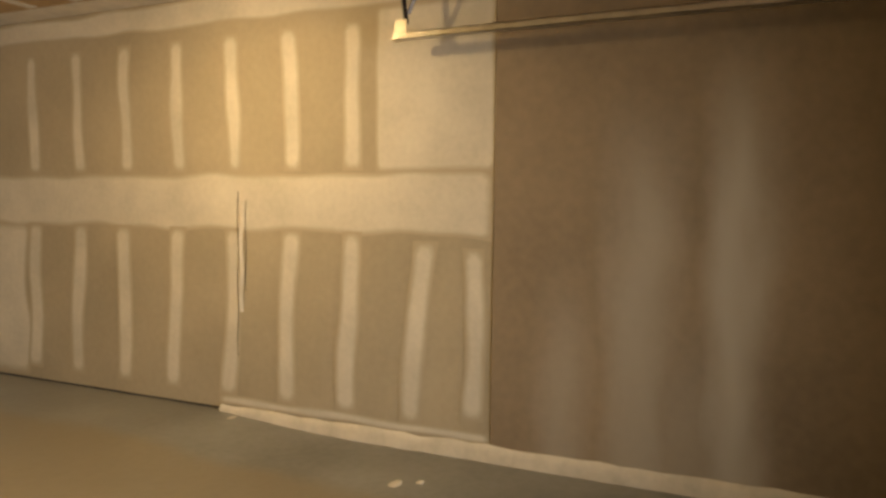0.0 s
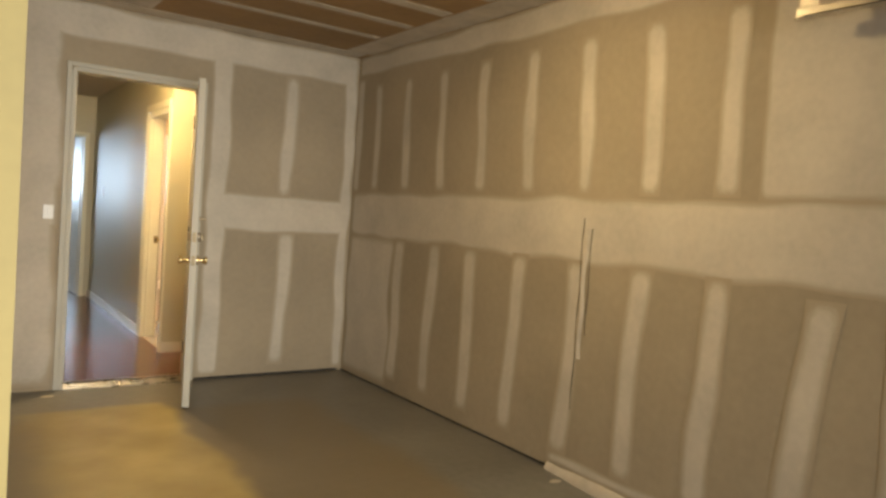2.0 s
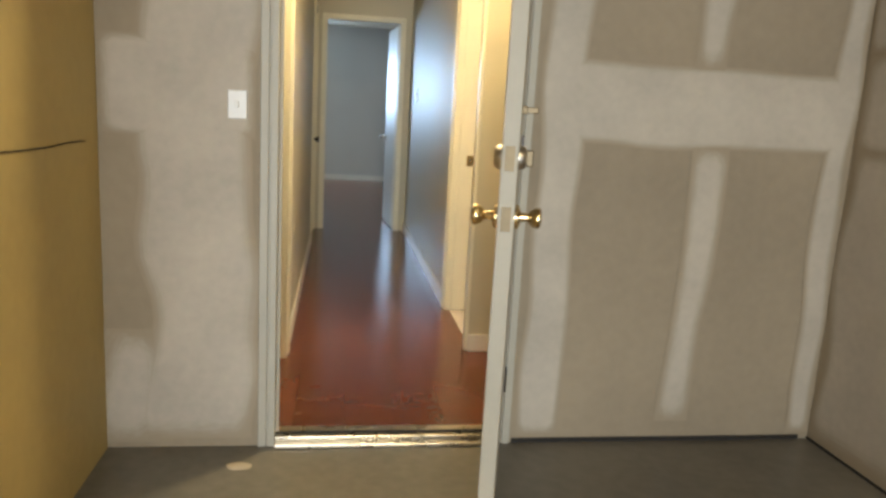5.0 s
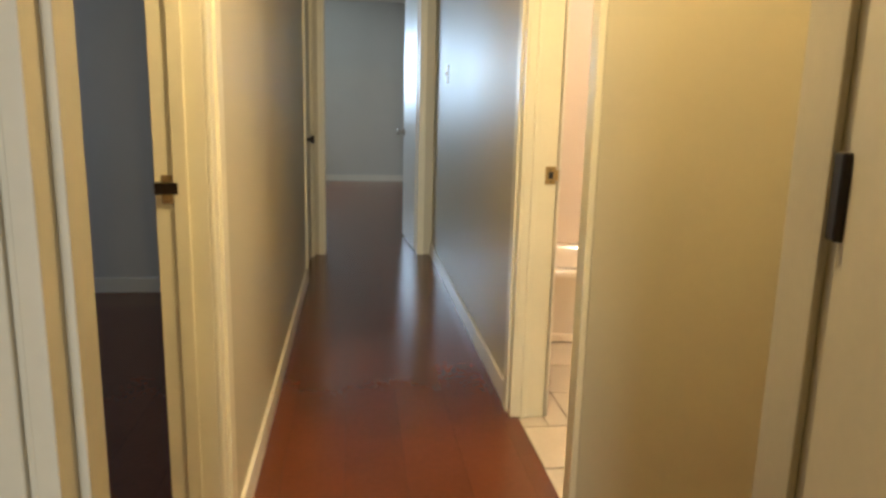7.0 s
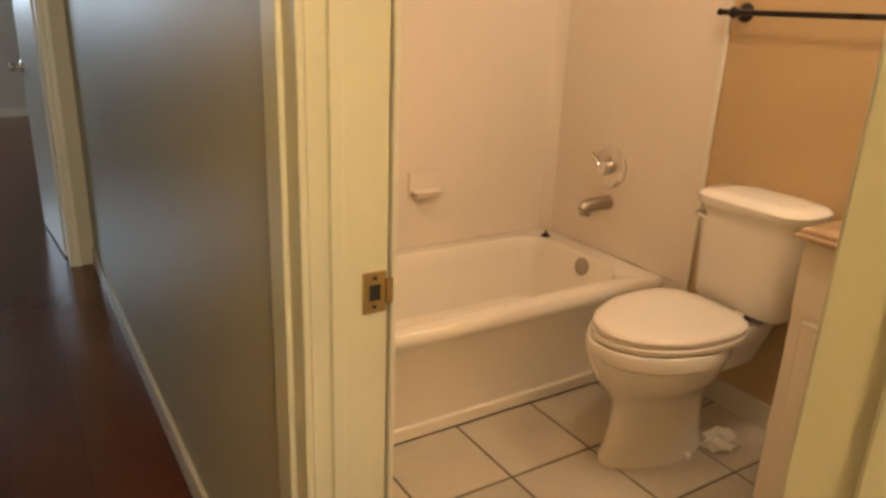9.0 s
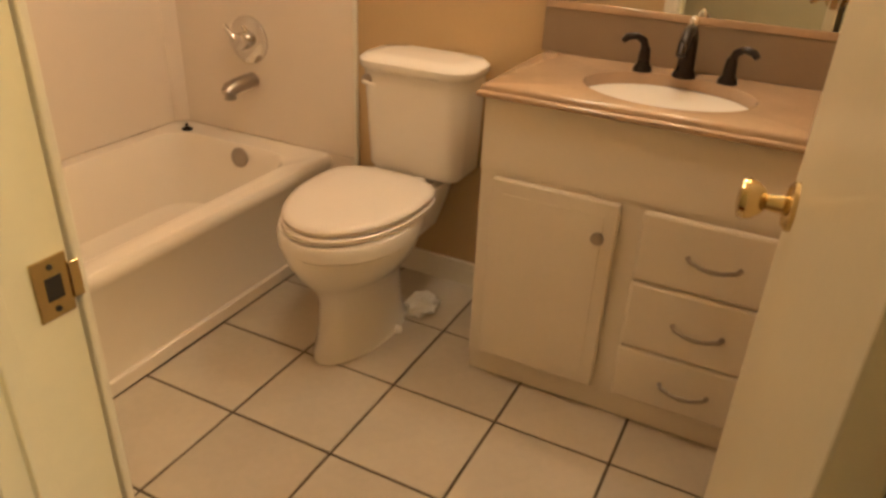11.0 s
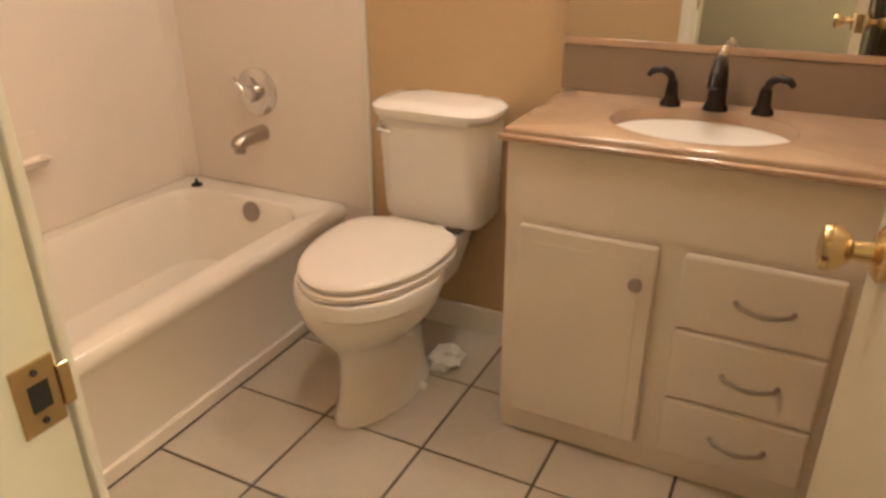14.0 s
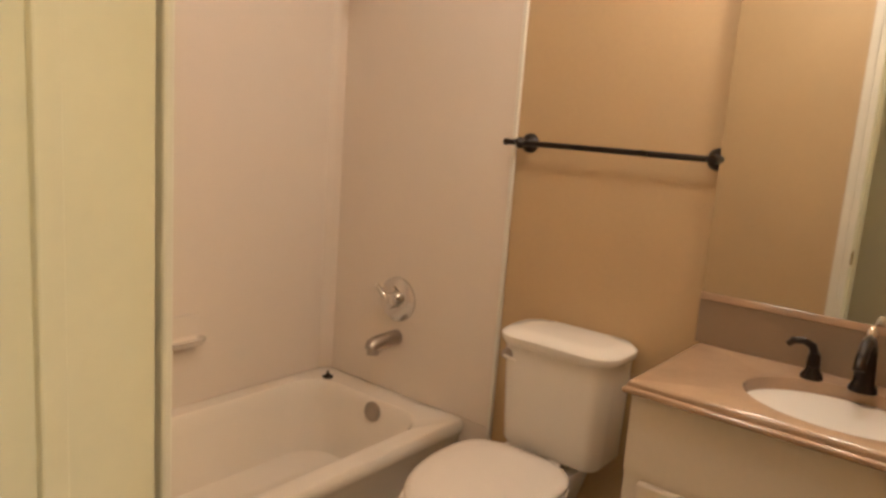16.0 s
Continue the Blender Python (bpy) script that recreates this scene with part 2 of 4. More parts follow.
def pale_streaked(m):
    """Paler colour in soft upright streaks down the bare board."""
    nt = m.node_tree
    nd, ln = nt.nodes, nt.links
    b = nd["Principled BSDF"]
    base = b.inputs["Base Color"].links[0].from_socket

    def calc(op, p, q):
        k = nd.new("ShaderNodeMath")
        k.operation = op
        for sock, val in zip(k.inputs, (p, q)):
            if isinstance(val, (int, float)):
                sock.default_value = val
            else:
                ln.new(val, sock)
        return k.outputs[0]

    def step(sock, lo, hi):
        r = nd.new("ShaderNodeMapRange")
        r.interpolation_type = "SMOOTHSTEP"
        r.inputs["From Min"].default_value, r.inputs["From Max"].default_value = lo, hi
        ln.new(sock, r.inputs[0])
        return r.outputs[0]

    tc = nd.new("ShaderNodeTexCoord")
    sep = nd.new("ShaderNodeSeparateXYZ")
    ln.new(tc.outputs["Object"], sep.inputs[0])
    mp = nd.new("ShaderNodeMapping")
    mp.inputs["Scale"].default_value = (1.0, 1.6, 0.5)
    ln.new(tc.outputs["Object"], mp.inputs["Vector"])
    wob = nd.new("ShaderNodeTexNoise")
    wob.inputs["Scale"].default_value, wob.inputs["Detail"].default_value = 2.0, 5
    ln.new(mp.outputs[0], wob.inputs["Vector"])
    y = calc("ADD", sep.outputs[1], calc("MULTIPLY", calc("SUBTRACT", wob.outputs["Fac"], 0.5), 0.35))
    total = None
    for yc, half, top, amount in ((-4.62, 0.22, 0.75, 0.45), (-5.0, 0.24, 1.55, 0.6), (-5.42, 0.24, 1.75, 0.95), (-5.25, 0.5, 0.6, 0.4)):
        across = step(calc("ABSOLUTE", calc("ADD", y, -yc), 0.0), half, 0.0)
        one = calc("MULTIPLY", calc("MULTIPLY", across, step(sep.outputs[2], top + 0.4, top - 0.4)), amount)
        total = one if total is None else calc("MAXIMUM", total, one)
    mix = nd.new("ShaderNodeMix")
    mix.data_type = "RGBA"
    ln.new(total, mix.inputs["Factor"])
    ln.new(base, mix.inputs["A"])
    mix.inputs["B"].default_value = (0.37, 0.325, 0.27, 1)
    ln.new(mix.outputs["Result"], b.inputs["Base Color"])


pale_streaked(M_BOARDB)


# ---- mesh helpers ----
def finish(name, bm, mat, parent=None, label="", smooth=False, m=None):
    me = bpy.data.meshes.new(name)
    bmesh.ops.recalc_face_normals(bm, faces=bm.faces)
    bm.to_mesh(me)
    bm.free()
    me.materials.append(mat)
    if smooth:
        me.polygons.foreach_set("use_smooth", [True] * len(me.polygons))
        me.set_sharp_from_angle(angle=radians(40))
    ob = new(name, me)
    if m:
        ob.matrix_basis = m
    if parent:
        ob.parent = parent
    if label:
        ob["label"] = label
    return ob


part = finish


def boxes(*bs, bevel=0.0, seg=2):
    """One bmesh of boxes x0, x1, y0, y1, z0, z1."""
    bm = bmesh.new()
    for x0, x1, y0, y1, z0, z1 in bs:
        r = bmesh.ops.create_cube(bm, size=1.0)
        bmesh.ops.transform(bm, verts=r["verts"], matrix=Matrix.Translation(((x0 + x1) / 2, (y0 + y1) / 2, (z0 + z1) / 2)) @ Matrix.Diagonal((x1 - x0, y1 - y0, z1 - z0, 1)))
    if bevel:
        bmesh.ops.bevel(bm, geom=list(bm.edges), offset=bevel, segments=seg, affect="EDGES", profile=0.5)
    return bm


def lathe(profile, steps=24, m=None):
    """Turn (radius, height) pairs about z."""
    bm = bmesh.new()
    rings = []
    for r, z in profile:
        rings.append([bm.verts.new((r * math.cos(2 * math.pi * k / steps), r * math.sin(2 * math.pi * k / steps), z)) for k in range(steps)])
    for a, b in zip(rings, rings[1:]):
        for k in range(steps):
            bm.faces.new((a[k], a[(k + 1) % steps], b[(k + 1) % steps], b[k]))
    bm.faces.new(rings[0][::-1])
    bm.faces.new(rings[-1])
    if m:
        bm.transform(m)
    return bm


def loft(rings, cap=True):
    """Skin closed rings of points, all of one length."""
    bm = bmesh.new()
    vs = [[bm.verts.new(p) for p in r] for r in rings]
    n = len(vs[0])
    for a, b in zip(vs, vs[1:]):
        for k in range(n):
            bm.faces.new((a[k], a[(k + 1) % n], b[(k + 1) % n], b[k]))
    if cap:
        bm.faces.new(vs[0][::-1])
        bm.faces.new(vs[-1])
    return bm


def tube(points, radius, steps=10):
    rings = []
    ps = [Vector(p) for p in points]
    rs = radius if isinstance(radius, (list, tuple)) else [radius] * len(ps)
    for i, p in enumerate(ps):
        d = (ps[min(i + 1, len(ps) - 1)] - ps[max(i - 1, 0)]).normalized()
        q = d.to_track_quat("Z", "Y")
        rings.append([p + q @ Vector((rs[i] * math.cos(2 * math.pi * k / steps), rs[i] * math.sin(2 * math.pi * k / steps), 0)) for k in range(steps)])
    return loft(rings)


def rounded(x0, x1, y0, y1, z, r, n=6):
    pts = []
    for cx, cy, a0 in ((x1 - r, y1 - r, 0), (x0 + r, y1 - r, 90), (x0 + r, y0 + r, 180), (x1 - r, y0 + r, 270)):
        for k in range(n + 1):
            a = radians(a0 + 90 * k / n)
            pts.append((cx + r * math.cos(a), cy + r * math.sin(a), z))
    return pts


def oval(cx, cy, rx, ry, z, n=32, egg=0.0):
    """An oval ring; egg > 0 draws the -x end out."""
    out = []
    for k in range(n):
        a = 2 * math.pi * k / n
        c, s = math.cos(a), math.sin(a)
        out.append((cx + rx * c, cy + ry * s * (1 + egg * c), z))
    return out


def seat_ring(cx, cy, front, back, half, z, n=40):
    """A toilet seat's outline: drawn out in front (-x), squared behind."""
    out = []
    for k in range(n):
        a = 2 * math.pi * k / n
        c, sn = math.cos(a), math.sin(a)
        if c > 0:
            out.append((cx + back * abs(c) ** 0.62, cy + half * math.copysign(abs(sn) ** 0.8, sn), z))
        else:
            out.append((cx + front * c, cy + half * sn, z))
    return out


def empty(name, label, category, m=None, group="", kind=""):
    ob = new(name)
    if m:
        ob.matrix_basis = m
    return tagged(ob, label, category, group, kind)


def structure(name, bm, mat, label, category, smooth=False):
    return tagged(finish(name, bm, mat, smooth=smooth), label, category, "", "structure")


# ---- plan ----
GX, GZ, HZ, BZ = 2.043, 2.535, 2.50, 2.44
XL, XH, XB, XW = -0.03, 0.868, 0.985, 2.589
DW, DH = 0.775, 2.076
YC, YN, YF_, YE, YR = 1.026, 1.11, 1.79, 4.727, 9.85
YB0, YB1, YT = 1.062, 3.325, 2.614

# ---- the large structure ----
def slab_fall(y):
    k = min(1.0, max(0.0, (-2.2 - y) / 1.2))
    return -0.055 * k * k * (3 - 2 * k)


def slab_mesh():
    """The garage slab, level at the house and falling towards the street."""
    rows = [0.0, -2.2] + [-2.2 - 0.1 * k for k in range(1, 13)] + [-8.0]
    return loft([[(-3.2, y, -0.2), (GX + 0.1, y, -0.2), (GX + 0.1, y, slab_fall(y)), (-3.2, y, slab_fall(y))] for y in rows])


structure("floor_garage", slab_mesh(), M_CONC, "grey stained concrete garage slab with painted pool of ochre light", "floor")
wall_door = structure("wall_garage_house", boxes((-3.2, -0.02, 0, 0.11, 0, GZ), (DW + 0.03, GX + 0.1, 0, 0.11, 0, GZ), (-0.02, DW + 0.03, 0, 0.11, DH + 0.03, GZ)), M_BOARD, "taped drywall garage wall around the house door", "wall")
wall_right = structure("wall_garage_side", boxes((GX, GX + 0.12, -8.0, 0, -0.1, GZ)), M_BOARD, "taped unpainted drywall garage side wall", "wall")
structure("wall_garage_front", boxes((-3.2, GX, -8.12, -8.0, -0.1, GZ)), M_BOARDB, "plain garage front wall", "wall")
structure("wall_garage_far_side", boxes((-3.32, -3.2, -8.12, 0.11, -0.1, GZ)), M_BOARDB, "plain drywall garage wall", "wall")
wall_left = structure("wall_garage_partition", boxes((-1.9, -0.55, -3.4, 0, -0.1, GZ)), M_YWALL, "drywall partition beside the house door, warm light painted in as ochre", "wall")
ceiling_bm = boxes((-3.2, GX + 0.12, -8.12, 0.11, GZ, GZ + 0.1))
structure("ceiling_garage", ceiling_bm, M_CEILB, "brown unpainted drywall garage ceiling", "ceiling")

# hall
floor_hall = structure("floor_hall", boxes((-0.14, 1.95, 0.0, 4.84, -0.12, -0.012)), M_DARK, "dark glossy cherry laminate hall floor", "floor")
structure("wall_hall_west", boxes((-0.14, XL, 0.11, 0.12, 0, HZ), (-0.14, XL, 0.921, 3.909, 0, HZ), (-0.14, XL, 4.641, YE, 0, HZ), (-0.14, XL, 0.12, 0.921, 2.051, HZ), (-0.14, XL, 3.909, 4.641, 2.051, HZ)), M_HALLW, "satin beige painted hall wall with doorways", "wall")
structure("wall_hall_east", boxes((XH, XB, YC, YN - 0.021, 0, HZ), (XH, XB, YF_ + 0.021, YE, 0, HZ), (XH, XB, YN - 0.021, YF_ + 0.021, 2.051, HZ)), M_HALLW, "satin beige painted hall wall beside the bathroom", "wall")
structure("wall_bath_south", boxes((XB, XW + 0.1, YC, YB0, 0, HZ)), M_HALLW, "beige painted wall between hall and bathroom", "wall")
structure("wall_hall_alcove", boxes((1.95, 2.05, 0.11, YC, 0, HZ)), M_HALLW, "beige painted alcove wall", "wall")
structure("wall_hall_end", boxes((-0.14, 0.045, YE, YE + 0.11, 0, HZ), (0.775, XB, YE, YE + 0.11, 0, HZ), (0.045, 0.775, YE, YE + 0.11, 2.02, HZ), (-2.3, -0.14, YE, YE + 0.11, 0, HZ), (XB, 1.95, YE, YE + 0.11, 0, HZ)), M_HALLW, "beige hall end wall with open doorway", "wall")
structure("ceiling_hall", boxes((-0.14, 1.95, 0.11, YE + 0.11, HZ, HZ + 0.1)), M_CEIL, "cream painted hall ceiling", "ceiling")

# far room
floor_far = structure("floor_far_room", boxes((-2.3, 1.95, 4.84, YR, -0.12, -0.012)), M_DARK, "dark glossy cherry laminate bedroom floor", "floor")
structure("wall_far_north", boxes((-2.3, -1.95, YR, YR + 0.12, 0, HZ), (-0.34, 1.95, YR, YR + 0.12, 0, HZ), (-1.95, -0.34, YR, YR + 0.12, 0, 1.15), (-1.95, -0.34, YR, YR + 0.12, 2.10, HZ)), M_GREYW, "grey painted bedroom wall with window", "wall")
structure("wall_far_west", boxes((-2.4, -2.3, 4.73, YR + 0.12, 0, HZ)), M_GREYW, "grey painted bedroom wall", "wall")
structure("wall_far_east", boxes((1.95, 2.05, 4.73, YR + 0.12, 0, HZ)), M_GREYW, "grey painted bedroom wall", "wall")
structure("ceiling_far_room", boxes((-2.3, 1.95, 4.84, YR, HZ, HZ + 0.1)), M_CEIL, "cream painted bedroom ceiling", "ceiling")

# side room behind the open hall doorway
floor_side = structure("floor_side_room", boxes((-3.2, -0.14, 0.11, 3.72, -0.12, -0.012)), M_DARK, "dark cherry laminate side room floor", "floor")
structure("wall_side_north", boxes((-3.2, -0.14, 3.66, 3.76, 0, HZ)), M_GREYW, "grey painted side room wall", "wall")
structure("wall_side_west", boxes((-3.3, -3.2, 0.11, 3.76, 0, HZ)), M_GREYW, "grey painted side room wall", "wall")
structure("ceiling_side_room", boxes((-3.2, -0.14, 0.11, 3.76, HZ, HZ + 0.1)), M_CEIL, "cream painted side room ceiling", "ceiling")

# bathroom
floor_bath = structure("floor_bath", boxes((XH, XW, YB0, YT + 0.05, -0.12, -0.005)), M_GROUT, "cream square ceramic floor tiles with dark grout", "floor")
structure("wall_bath_east", boxes((XW, XW + 0.1, YB0, YB1 + 0.1, 0, HZ)), M_TANW, "tan painted bathroom wall behind the toilet", "wall")
structure("wall_bath_north", boxes((XB, XW, YB1, YB1 + 0.1, 0, HZ)), M_TANW, "bathroom wall behind the tub", "wall")
structure("wall_bath_west_lining", boxes((XB, XB + 0.006, YF_ + 0.06, YB1, 0, BZ), (XB, XB + 0.006, YB0, YF_ + 0.06, 2.1, BZ)), M_TANW, "tan painted bathroom wall beside the door", "wall")
structure("wall_bath_south_lining", boxes((XB, XW, YB0, YB0 + 0.006, 0, BZ)), M_TANW, "tan painted bathroom wall behind the open door", "wall")
structure("ceiling_bath", boxes((XB, XW, YB0, YB1, BZ, BZ + 0.06)), M_CEIL, "cream painted bathroom ceiling", "ceiling")


# ---- joint compound on the garage walls and ceiling ----
M_LIFT = [0.0022]


def mud(name, parent, u0, u1, v0, v1, place, lift=0.0, wob=0.012, rough=14, soft=0.034, mat=None, bow=0.0):
    """A skim of compound with a hand-made, feathered outline; place maps (u, v, lift) to the world."""
    M_LIFT[0] += 0.00006
    lift += M_LIFT[0]
    bm = bmesh.new()
    lay = bm.verts.layers.float.new("cover")
    swap = (v1 - v0) < (u1 - u0)
    if swap:
        u0, u1, v0, v1 = v0, v1, u0, u1
    n = max(10, int((v1 - v0) * rough))
    s = min(soft, (u1 - u0) * 0.48)
    key = random.uniform(0, 90)
    fade = min(soft * 1.4, (v1 - v0) * 0.45)
    vv = [v0 + fade * k / 4 for k in range(4)] + [v0 + fade + (v1 - v0 - 2 * fade) * k / n for k in range(n + 1)] + [v1 - fade * k / 4 for k in (3, 2, 1, 0)]
    grid = []
    for v in vv:
        k = (v - v0) / (v1 - v0)
        mid = bow * (0.9 * noise.noise((k * 1.6, key, 4.4)) + 0.5 * (k - 0.5))
        a = u0 - wob * 1.6 * noise.noise((v * 3.1 + key, 1.7, key)) + mid
        b = u1 + wob * 1.6 * noise.noise((v * 3.1 + key, 9.2, key)) + mid
        row = []
        ends = min(1.0, (v - v0) / fade, (v1 - v) / fade)
        for u, c in ((a, 0.0), (a + s * 0.33, 0.33), (a + s * 0.66, 0.66), (a + s, 1.0), (b - s, 1.0), (b - s * 0.66, 0.66), (b - s * 0.33, 0.33), (b, 0.0)):
            c *= max(0.0, ends)
            p = bm.verts.new(place(*((v, u) if swap else (u, v)), lift * (0.8 + 0.2 * c)))
            p[lay] = c
            row.append(p)
        grid.append(row)
    for a, b in zip(grid, grid[1:]):
        for c in range(7):
            bm.faces.new((a[c], a[c + 1], b[c + 1], b[c]))
    ob = part(name, bm, mat or M_MUD, parent, smooth=True)
    return ob


def on_side(u, v, h):
    return (GX - h, u, v)


def on_door(u, v, h):
    return (u, -h, v)


# side wall: one wide joint, a corner, a ceiling joint and the fastener lines
mud("seam_band", wall_right, -4.25, -0.02, 1.11, 1.465, on_side, wob=0.02, soft=0.05)
mud("corner_band", wall_right, -0.71, -0.02, 0.03, 1.13, on_side, wob=0.03, soft=0.06)
mud("corner_band", wall_right, -0.13, -0.02, 1.46, 2.36, on_side, wob=0.02)
mud("ceiling_band", wall_right, -4.25, -0.02, 2.37, 2.53, on_side, wob=0.015)
mud("end_band", wall_right, -4.25, -3.55, 1.46, 2.36, on_side, wob=0.01)
for y in (-0.36, -0.79, -1.235, -1.67, -2.125, -2.555, -2.98, -3.40):
    mud("fastener_strip", wall_right, y - 0.062, y + 0.062, 1.47, 2.30, on_side, soft=0.045, bow=0.035)
for y in (-0.80, -1.225, -1.645, -2.10, -2.55, -2.98, -3.385):
    mud("fastener_strip", wall_right, y - 0.072, y + 0.072, 0.09, 1.13, on_side, soft=0.05, bow=-0.05)
mud("fastener_strip", wall_right, -3.90, -3.75, 0.08, 1.09, on_side, soft=0.055, bow=-0.05)
mud("fastener_strip", wall_right, -4.21, -4.08, 0.14, 1.06, on_side, soft=0.05, bow=0.06)
mud("floor_band", wall_right, -4.25, -2.45, 0.03, 0.09, on_side, wob=0.01)
bare = part("bare_board", boxes((GX - 0.008, GX - 0.0005, -7.9, -4.255, 0.02, 2.50)), M_BOARDB, wall_right, "bare brown drywall sheet")
# the pencil-thin crack in the compound and its patch
part("crack", tube([(GX - 0.004, -2.60 + 0.005 * math.sin(i * 1.7), 0.35 + i * 0.1) for i in range(11)], 0.002, 5), M_DARK, wall_right, "thin dark crack line")
part("crack", tube([(GX - 0.004, -2.66 + 0.004 * math.sin(i * 2.1), 0.75 + i * 0.11) for i in range(6)], 0.0018, 5), M_DARK, wall_right, "thin dark crack line")

tape = bmesh.new()
rows = [[tape.verts.new((GX - 0.0035 - h - 0.004 * math.sin(3.1 * i / 14), -2.628 + o + 0.005 * math.sin(i * 0.9), 0.62 + 0.68 * i / 14)) for o, h in ((-0.015, 0.0), (-0.012, 0.002), (0.012, 0.003), (0.015, 0.0))] for i in range(15)]
for a, b in zip(rows, rows[1:]):
    for c in range(3):
        tape.faces.new((a[c], a[c + 1], b[c + 1], b[c]))
part("loose_tape", tape, M_PLASTER, wall_right, "pale loose joint tape", smooth=True)

# house-door wall
mud("seam_band", wall_door, 0.92, 2.03, 1.10, 1.38, on_door)
mud("door_band", wall_door, 0.87, 1.03, 0.03, 2.52, on_door, wob=0.015)
mud("corner_band", wall_door, 1.93, 2.04, 0.03, 2.36, on_door, wob=0.02)
mud("ceiling_band", wall_door, -0.5, 2.04, 2.30, 2.53, on_door)
mud("fastener_strip", wall_door, 1.42, 1.55, 0.08, 1.11, on_door, soft=0.05, bow=0.035)
mud("fastener_strip", wall_door, 1.41, 1.535, 1.37, 2.30, on_door, soft=0.05, bow=0.03)
mud("door_band", wall_door, -0.43, -0.06, 0.03, 2.52, on_door, wob=0.05, soft=0.06)
mud("corner_band", wall_door, -0.548, -0.36, 0.02, 0.42, on_door, wob=0.05, soft=0.07)
mud("seam_band", wall_door, -0.545, -0.07, 1.06, 1.36, on_door, wob=0.02)
# partition
part("crack", tube([(-0.547, -0.13 - 0.14 * i, 1.034 + 0.003 * math.sin(i * 2) - 0.001 * i) for i in range(10)], 0.002, 5), M_DARK, wall_left, "thin dark crack line")
# ceiling joints stay in one mesh
cb = bmesh.new()
for u0, u1, v0, v1 in ((-1.6, 2.0, -0.18, -0.02), (1.82, 2.03, -7.5, -0.2), (-1.0, -0.85, -7.5, -0.2), (0.05, 0.40, -7.5, -0.2), (0.45, 1.80, -0.75, -0.68), (0.45, 1.80, -1.18, -1.10), (0.45, 1.80, -1.62, -1.52), (0.45, 1.80, -2.05, -1.97), (0.45, 1.80, -2.50, -2.40), (-0.8, 0.0, -1.0, -0.9), (-0.8, 0.0, -1.9, -1.8), (0.45, 1.80, -3.4, -3.3), (0.45, 1.80, -4.3, -4.1)):
    b2 = boxes((u0, u1, v0, v1, GZ - 0.003, GZ - 0.0004))
    me = bpy.data.meshes.new("joint")
    b2.to_mesh(me)
    b2.free()
    cb.from_mesh(me)
structure("ceiling_joints", cb, M_PLASTER, "pale joint compound bands across the garage ceiling", "ceiling")
# dark strips paint in the shade of the gap at the foot of the drywall
part("base_gap_shade", boxes((GX - 0.0045, GX - 0.003, -2.45, 0, 0.0, 0.011)), M_DARK, wall_right)
part("base_gap_shade", boxes((0.85, 2.0, -0.0045, -0.003, 0.0, 0.018)), M_DARK, wall_door)
footing_rings = []
for k in range(56):
    y = -2.47 - 5.4 * k / 55
    n1, n2 = noise.noise((y * 5.0, 3.1, 0.4)), noise.noise((y * 9.0, 7.7, 2.0))
    d, h = 0.022 + 0.008 * n1, 0.030 + 0.012 * n2
    footing_rings.append([(GX - 0.0086, y, -0.08), (GX - d - 0.014 - 0.01 * n2, y, -0.08), (GX - d - 0.008, y, h - 0.03), (GX - d, y, h - 0.012), (GX - 0.0086, y, h)])
tagged(finish("wall_footing", loft(footing_rings), M_PLASTER, smooth=True), "rough plaster-splashed footing along the drywall", "footing", "", "structure")
# plaster droppings on the slab
for px, py, pr in ((1.55, -3.95, 0.05), (1.62, -4.05, 0.03), (1.95, -2.62, 0.035), (-0.10, -0.15, 0.045)):
    drop = [[(px + r * math.cos(a) * (1 + 0.4 * noise.noise((px * 9 + math.cos(a), py * 9 + math.sin(a), r))), py + 0.6 * r * math.sin(a), slab_fall(py) + z) for a in [2 * math.pi * q / 14 for q in range(14)]] for r, z in ((pr, 0.0003), (pr * 0.8, 0.003), (pr * 0.3, 0.004))]
    tagged(finish("plaster_splash", loft(drop), M_PLASTER, smooth=True), "dried pale plaster dropping on the concrete slab", "plaster splash")


# ---- doors and trims ----
def casing(name, label, axis, wallpos, out, a0, a1, top, w=0.075, d=0.018, mat=M_TRIM, sides=(1, 1), near=None):
    """Door casing round an opening a0..a1. axis 'y': it lies on a wall x = wallpos; out: the side it stands out to."""
    t = empty(name, label, "door casing", None, "", "structure")

    def leg(bs, nm):
        out_bs = []
        for lo, hi, z0, z1, dd in bs:
            p0, p1 = sorted((wallpos, wallpos + out * dd))
            out_bs.append((p0, p1, lo, hi, z0, z1) if axis == "y" else (lo, hi, p0, p1, z0, z1))
        part(nm, boxes(*out_bs, bevel=0.003), mat, t)
    if sides[0]:
        q = near or w
        leg([(a0 - q, a0 - q * 0.45, 0, top + (w if q == w else w * 0.45), d), (a0 - q * 0.45, a0, 0, top, d * 0.6)], "side_casing")
    if sides[1]:
        leg([(a1 + w * 0.45, a1 + w, 0, top + w, d), (a1, a1 + w * 0.45, 0, top, d * 0.6)], "side_casing")
    leg([(a0 - w * 0.45, a1 + w * 0.45, top + w * 0.45, top + w, d), (a0, a1, top, top + w * 0.45, d * 0.6)], "head_casing")
    return t


